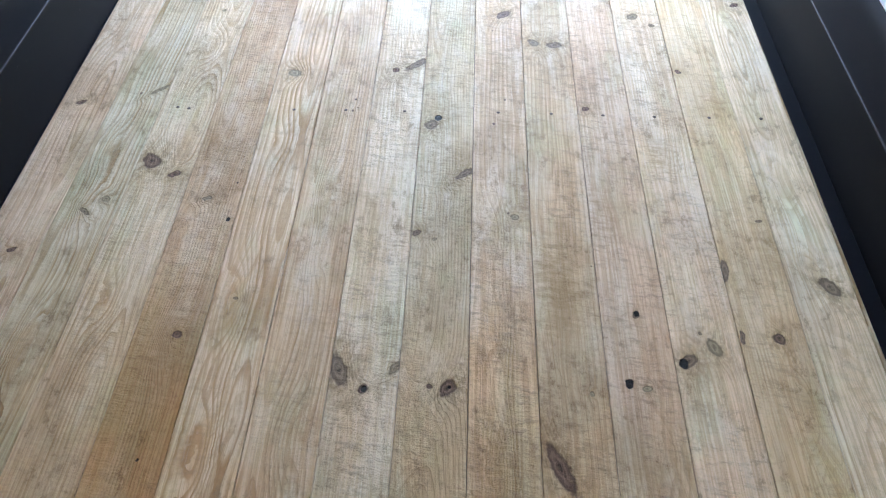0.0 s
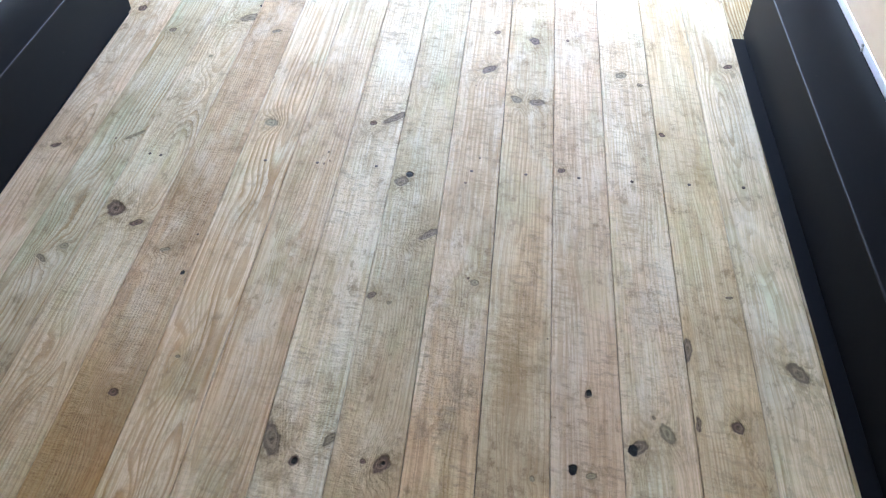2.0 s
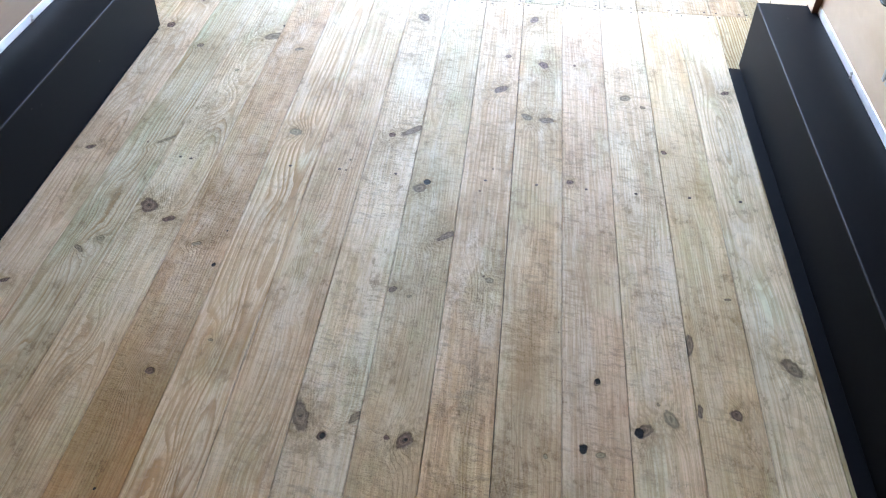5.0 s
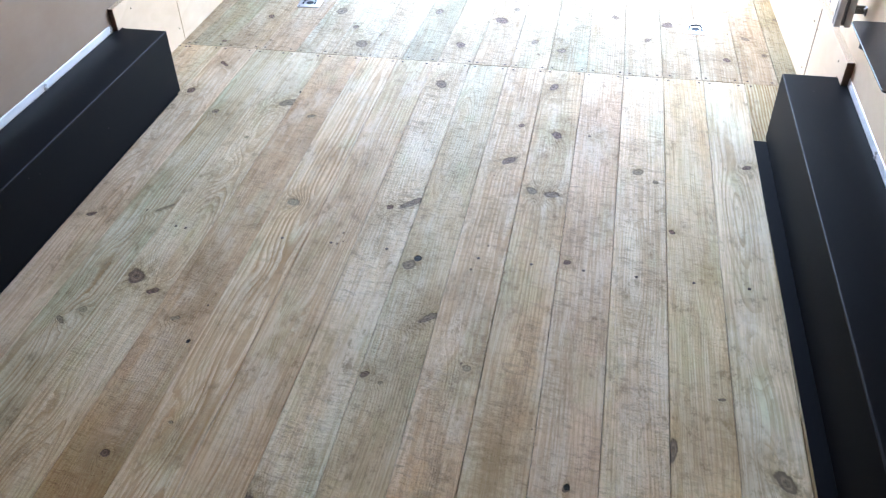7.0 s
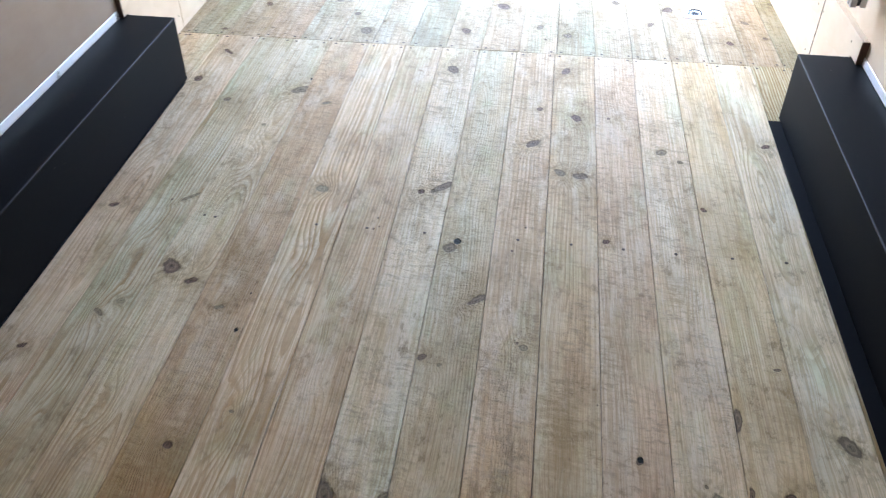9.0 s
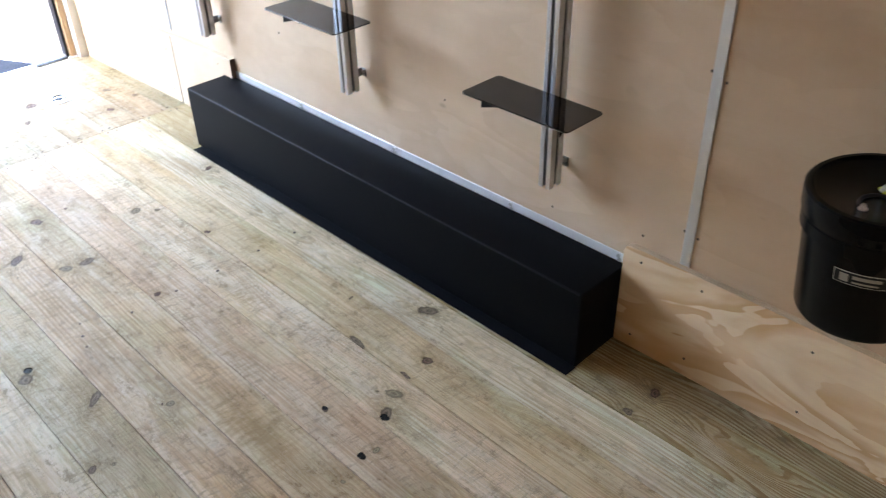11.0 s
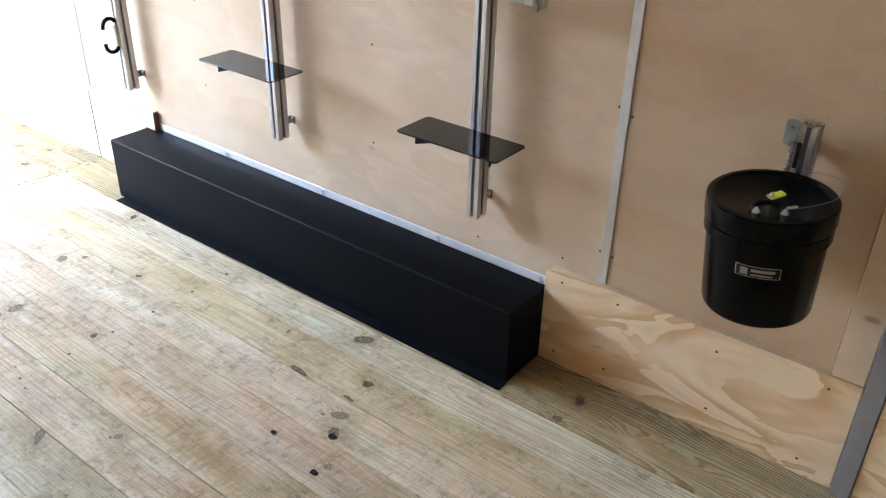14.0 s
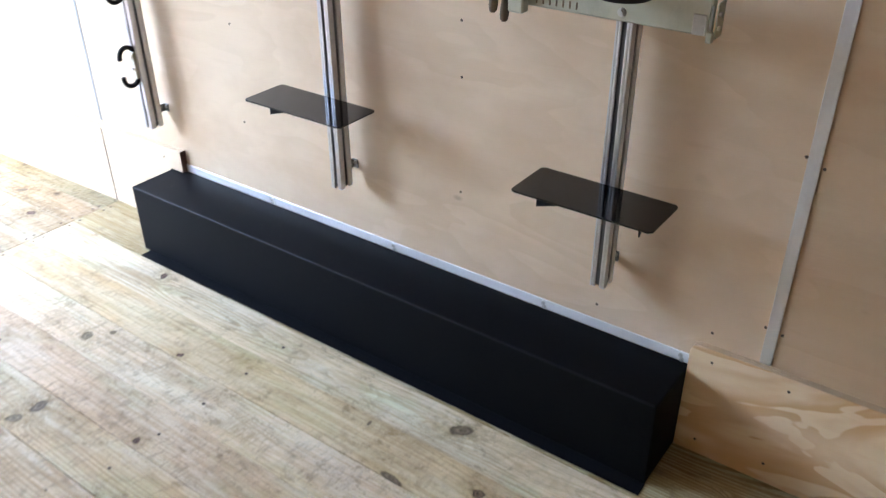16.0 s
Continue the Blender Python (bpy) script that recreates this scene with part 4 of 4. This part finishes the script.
def seam(n, y):
    """Where seam n runs at y, kept inside the kick panels."""
    limit = (KICK_R if y < 1 else KICK_FAR) + 0.006
    runs, lo, hi = (LONG, 0.65, 2.94) if y < JOINT else (SHORT, 2.95, 3.80)
    if n not in runs:
        return KICK_L - 0.006 if n < 0 else limit
    a, b = runs[n]
    return max(KICK_L - 0.006, min(limit, a + (b - a) * (y - lo) / (hi - lo)))


def board(n, y0, y1, tint, grain=0.5, stain_shade=0.0, knots=(), holes=(), lift=0.0, smears=(), eyes=(), saw=0.8, ringing=0.5, pale_streak=0.3):
    """One floorboard, counted from the middle. Knots are (y, offset, radius, stretch, lean, paleness); a
    radius below nought is a spike that leans away from the middle. Holes, smears are (y, offset, radius), eyes (y, x, rise)."""
    gap = 0.0005 + 0.0006 * ((n * 37) % 10) / 10
    c, top = 0.0013, -lift
    bm = bmesh.new()
    rings = []
    for y in (y0, y1):
        x0, x1 = seam(n, y) + gap, seam(n + 1, y) - gap
        outline = [(x0, -0.026), (x1, -0.026), (x1, top - c), (x1 - c * 0.4, top - c * 0.35), (x1 - c, top), (x0 + c, top), (x0 + c * 0.4, top - c * 0.35), (x0, top - c)]
        rings.append([bm.verts.new((u, y, v)) for u, v in outline])
    bm.faces.new(rings[0][::-1])
    bm.faces.new(rings[1])
    for k in range(8):
        j = (k + 1) % 8
        bm.faces.new((rings[0][k], rings[0][j], rings[1][j], rings[1][k]))
    bmesh.ops.recalc_face_normals(bm, faces=bm.faces)
    ob = part("floorboard", bm, WOOD, floor)
    centre = SEAM + PITCH * (n + 0.5)
    ob["centre"] = centre
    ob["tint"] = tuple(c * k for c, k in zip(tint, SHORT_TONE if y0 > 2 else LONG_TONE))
    ob["character"] = (float(n * 1.37 + (31.0 if y0 > 2 else 17.0)), grain, stain_shade)
    ob["surface"] = (saw, ringing, pale_streak)
    for k in range(KNOTS):
        ob["knot_%d" % k], ob["shape_%d" % k] = (9.0, 9.0, 0.0), (1.0, 0.0, 0.0)
        if k < len(knots):
            y, off, r, *form = knots[k]
            ob["knot_%d" % k] = (centre + off, y, abs(r))
            plain = (1.6, 0.9 if off > 0 else -0.9, 0.0) if r < 0 else (1.0 + ((n * 13 + k * 7) % 8) / 12, ((n * 5 + k * 3) % 7 - 3) / 10, ((n * 11 + k * 5) % 6) / 12)
            ob["shape_%d" % k] = tuple(form) if form else plain
    for k in range(EYES):
        ob["eye_%d" % k] = (eyes[k][1], eyes[k][0], eyes[k][2]) if k < len(eyes) else (9.0, 9.0, 0.0)
    for k in range(2):
        ob["hole_%d" % k] = (centre + holes[k][1], holes[k][0], holes[k][2]) if k < len(holes) else (9.0, 9.0, 0.0)
        ob["smear_%d" % k] = (centre + smears[k][1], smears[k][0], smears[k][2]) if k < len(smears) else (9.0, 9.0, 0.0)
    for end, way in ((y0, 1), (y1, -1)):
        if abs(end - JOINT) < 0.1:
            for u in (0.13, 0.86):
                jog = random.uniform(-0.006, 0.006)
                at = seam(n, end) + u * (seam(n + 1, end) - seam(n, end))
                stud(NAIL, at + jog, end + way * (0.014 + abs(jog)), top + 0.0002, "z", floor, "nail")
    return ob


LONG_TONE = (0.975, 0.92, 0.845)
SHORT_TONE = (0.74, 0.715, 0.67)      # short boards darkened in colour to offset the strong light by the doorway
A, B = NEAR - 0.028, JOINT - 0.0012
board(-9, A, B, PINK, 0.4, lift=0.0004)
board(-8, A, B, PALE, 0.5, 0, [(2.1, 0.02, 0.012)])
board(-7, A, B, (0.75, 0.625, 0.505), 0.4, 0, [(1.815, -0.034, 0.013, 0.75, 0.6, 0), (2.579, -0.058, 0.014), (2.799, -0.02, -0.011), (1.254, -0.012, 0.009, 0.8, 0.5, 0)], eyes=[(2.2, -1.0, 0.02), (1.0, -0.98, 0.03)], saw=0.35, ringing=0.85)
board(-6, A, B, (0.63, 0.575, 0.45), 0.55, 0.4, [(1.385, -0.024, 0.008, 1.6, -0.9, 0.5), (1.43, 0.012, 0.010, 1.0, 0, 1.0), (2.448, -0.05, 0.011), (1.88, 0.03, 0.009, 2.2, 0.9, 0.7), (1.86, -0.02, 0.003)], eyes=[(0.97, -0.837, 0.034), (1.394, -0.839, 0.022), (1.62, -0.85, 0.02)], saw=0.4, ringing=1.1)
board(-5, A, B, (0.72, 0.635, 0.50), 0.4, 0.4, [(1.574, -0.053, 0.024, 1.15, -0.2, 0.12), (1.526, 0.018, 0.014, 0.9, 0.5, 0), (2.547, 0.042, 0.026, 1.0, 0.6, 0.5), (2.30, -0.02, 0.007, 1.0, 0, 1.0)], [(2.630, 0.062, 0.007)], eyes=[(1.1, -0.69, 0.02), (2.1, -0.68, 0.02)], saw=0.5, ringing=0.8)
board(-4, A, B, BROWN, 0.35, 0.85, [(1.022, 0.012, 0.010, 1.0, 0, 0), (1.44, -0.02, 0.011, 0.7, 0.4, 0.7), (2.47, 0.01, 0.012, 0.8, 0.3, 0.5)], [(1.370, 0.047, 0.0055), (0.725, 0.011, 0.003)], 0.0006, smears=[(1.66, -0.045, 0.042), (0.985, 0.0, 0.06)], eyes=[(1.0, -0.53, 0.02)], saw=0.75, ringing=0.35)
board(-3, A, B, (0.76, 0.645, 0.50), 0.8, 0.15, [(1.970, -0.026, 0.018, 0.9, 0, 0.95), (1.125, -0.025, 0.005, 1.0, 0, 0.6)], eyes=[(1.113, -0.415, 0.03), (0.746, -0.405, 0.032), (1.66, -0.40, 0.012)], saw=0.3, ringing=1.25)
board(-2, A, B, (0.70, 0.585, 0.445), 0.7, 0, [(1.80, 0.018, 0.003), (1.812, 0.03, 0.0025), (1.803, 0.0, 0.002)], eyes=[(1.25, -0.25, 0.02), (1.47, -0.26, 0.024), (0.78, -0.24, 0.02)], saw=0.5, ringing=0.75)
board(-1, A, B, (0.74, 0.665, 0.545), 0.35, 0, [(0.942, -0.060, 0.017, 2.4, -0.35, 0.35), (0.897, -0.004, 0.0095, 1.1, 0, 0), (2.024, 0.042, 0.016, 1.9, 0.95, 0.3), (1.992, -0.018, 0.010, 1.1, 0, 0), (2.765, -0.012, 0.018), (0.955, 0.062, 0.010, 2.2, 0.8, 0.6)], [(0.897, -0.003, 0.006)], smears=[(1.44, -0.045, 0.03), (0.94, -0.05, 0.035)], saw=1.0, pale_streak=0.45)
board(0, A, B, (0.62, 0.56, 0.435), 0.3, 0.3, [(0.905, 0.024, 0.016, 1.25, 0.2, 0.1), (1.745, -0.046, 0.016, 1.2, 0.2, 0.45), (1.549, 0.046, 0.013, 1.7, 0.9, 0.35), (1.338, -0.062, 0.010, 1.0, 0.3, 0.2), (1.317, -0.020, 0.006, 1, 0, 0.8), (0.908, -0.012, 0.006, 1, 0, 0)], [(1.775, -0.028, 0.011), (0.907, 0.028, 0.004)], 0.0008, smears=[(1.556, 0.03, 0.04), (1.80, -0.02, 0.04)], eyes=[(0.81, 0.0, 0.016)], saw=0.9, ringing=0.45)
board(1, A, B, (0.725, 0.62, 0.49), 0.6, 0.35, [(2.300, 0.014, 0.017, 1.3, 0.6, 0.1), (1.396, 0.029, 0.010, 1.0, 0, 0.8), (1.41, 0.012, 0.003), (1.75, -0.02, 0.004), (2.52, 0.03, 0.01)], smears=[(2.02, 0.0, 0.04), (1.75, 0.02, 0.03)], eyes=[(1.061, 0.163, 0.028), (1.347, 0.158, 0.024), (0.72, 0.165, 0.034)], saw=0.95, ringing=0.8, pale_streak=0.4)
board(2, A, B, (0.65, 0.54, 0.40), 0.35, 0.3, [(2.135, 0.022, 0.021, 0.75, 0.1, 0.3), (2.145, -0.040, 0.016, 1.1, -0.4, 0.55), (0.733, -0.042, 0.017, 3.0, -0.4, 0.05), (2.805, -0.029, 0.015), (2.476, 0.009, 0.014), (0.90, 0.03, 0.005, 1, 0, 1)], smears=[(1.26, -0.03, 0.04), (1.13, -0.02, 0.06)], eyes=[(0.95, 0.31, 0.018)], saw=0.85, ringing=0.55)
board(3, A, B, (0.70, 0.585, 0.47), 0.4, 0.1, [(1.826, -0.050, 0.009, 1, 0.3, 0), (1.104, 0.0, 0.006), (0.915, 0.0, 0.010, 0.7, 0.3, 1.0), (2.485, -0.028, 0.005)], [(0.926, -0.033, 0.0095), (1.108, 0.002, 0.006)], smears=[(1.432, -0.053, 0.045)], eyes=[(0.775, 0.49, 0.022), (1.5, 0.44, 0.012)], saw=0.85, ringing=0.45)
board(4, A, B, (0.82, 0.72, 0.59), 0.5, 0, [(2.299, -0.008, 0.015, 1.05, 0.1, 0.55), (0.985, -0.046, 0.013, 1.5, 0.4, 0.35), (1.023, 0.012, 0.013, 1.6, -0.25, 0.85), (2.25, 0.045, 0.008), (1.057, -0.012, 0.004, 1, 0, 0.6)], [(0.978, -0.058, 0.011), (1.794, -0.006, 0.003)], 0.0005, smears=[(1.633, -0.021, 0.03), (0.985, -0.03, 0.03)], saw=0.9, ringing=0.45, pale_streak=0.45)
board(5, A, B, (0.75, 0.64, 0.465), 0.4, 0.1, [(1.049, 0.011, 0.0125, 1.1, 0, 0.1), (2.006, -0.054, 0.009), (1.40, 0.045, 0.007, 0.8, 0.8, 0.4), (1.24, -0.066, 0.008, 4.0, 0.1, 0.3), (1.05, -0.066, 0.006, 3.0, 0.1, 0.2)], (), smears=[(1.85, 0.02, 0.04), (1.30, 0.05, 0.03)], eyes=[(0.85, 0.78, 0.03)], saw=0.6, ringing=0.4, pale_streak=0.2)
board(6, A, B, (0.82, 0.765, 0.635), 0.6, 0, [(2.377, 0.039, 0.013, 0.9, 0.4, 0), (1.197, 0.018, 0.0175, 1.5, -0.4, 0.4)], (), 0.0012, eyes=[(1.55, 0.885, 0.03), (1.25, 0.88, 0.024), (0.95, 0.89, 0.032)], saw=0.3, ringing=0.8, pale_streak=0.45)
board(7, A, B, SAGE, 0.8, 0, [(0.558, 0.037, 0.015, 0.9, 0.3, 0), (0.569, -0.062, 0.010)], eyes=[(0.3, 1.03, 0.035), (-0.1, 1.02, 0.03)], saw=0.15, ringing=1.8)
board(8, A, B, (0.50, 0.475, 0.36), 0.9, lift=0.0004, saw=0.1, ringing=2.0)

A, B = JOINT + 0.0012, FAR - 0.001
board(-9, A, B, PALE, 0.8, lift=0.0004, saw=1.15, pale_streak=0.2)
board(-8, A, B, GREEN, 0.8, 0, [(2.990, 0.044, 0.010)], saw=1.15, pale_streak=0.2)
board(-7, A, B, PALE, 0.8, 0, [(3.25, 0.01, 0.012)], saw=1.15, pale_streak=0.2)
board(-6, A, B, PINK, 0.8, saw=1.15, pale_streak=0.2)
board(-5, A, B, CHALK, 0.9, 0, [(3.346, 0.009, 0.02)], saw=1.15, pale_streak=0.2)
board(-4, A, B, CHALK, 1.0, 0, [(3.048, 0.035, 0.022), (3.2, -0.03, 0.012)], saw=1.15, pale_streak=0.2)
board(-3, A, B, CHALK, 0.8, 0, [(3.138, -0.058, 0.010)], saw=1.15, pale_streak=0.2)
board(-2, A, B, GREEN, 0.9, 0, [(3.4, 0.0, 0.016)], saw=1.15, pale_streak=0.2)
board(-1, A, B, CHALK, 0.8, 0, [(3.098, 0.003, 0.018)], saw=1.15, pale_streak=0.2)
board(0, A, B, PALE, 0.9, 0, [(3.350, -0.009, 0.026), (3.47, 0.04, 0.01)], saw=1.15, pale_streak=0.2)
board(1, A, B, CHALK, 0.8, 0, [(3.167, 0.007, 0.013), (3.06, 0.03, 0.006)], saw=1.15, pale_streak=0.2)
board(2, A, B, GREEN, 1.0, 0, [(3.107, -0.026, 0.015)], saw=1.15, pale_streak=0.2)
board(3, A, B, CHALK, 0.8, 0, [(3.45, 0.03, 0.013)], saw=1.15, pale_streak=0.2)
board(4, A, B, CHALK, 0.8, 0, [(3.25, 0.02, 0.012)], saw=1.15, pale_streak=0.2)
board(5, A, B, CHALK, 0.8, 0, [(3.405, -0.044, 0.022)], saw=1.15, pale_streak=0.2)
board(6, A, B, CHALK, 0.8, 0, [(3.12, 0.03, 0.012)], saw=1.15, pale_streak=0.2)
board(7, A, B, PALE, 0.8, 0, [(3.317, -0.028, 0.013), (3.18, 0.03, 0.010)], saw=1.15, pale_streak=0.2)
board(8, A, B, SAGE, 0.7, 0, [(3.523, -0.03, 0.013)], lift=0.0004, saw=1.15, pale_streak=0.2)

# one nail to a board over the joist at mid-length
for x in (-0.713, -0.681, -0.389, -0.246, -0.084, 0.173, 0.318, 0.458, 0.597, 0.745, 0.885):
    stud(NAIL, x, 1.800 + 0.004 * math.sin(x * 40), 0.0002, "z", floor, "nail")
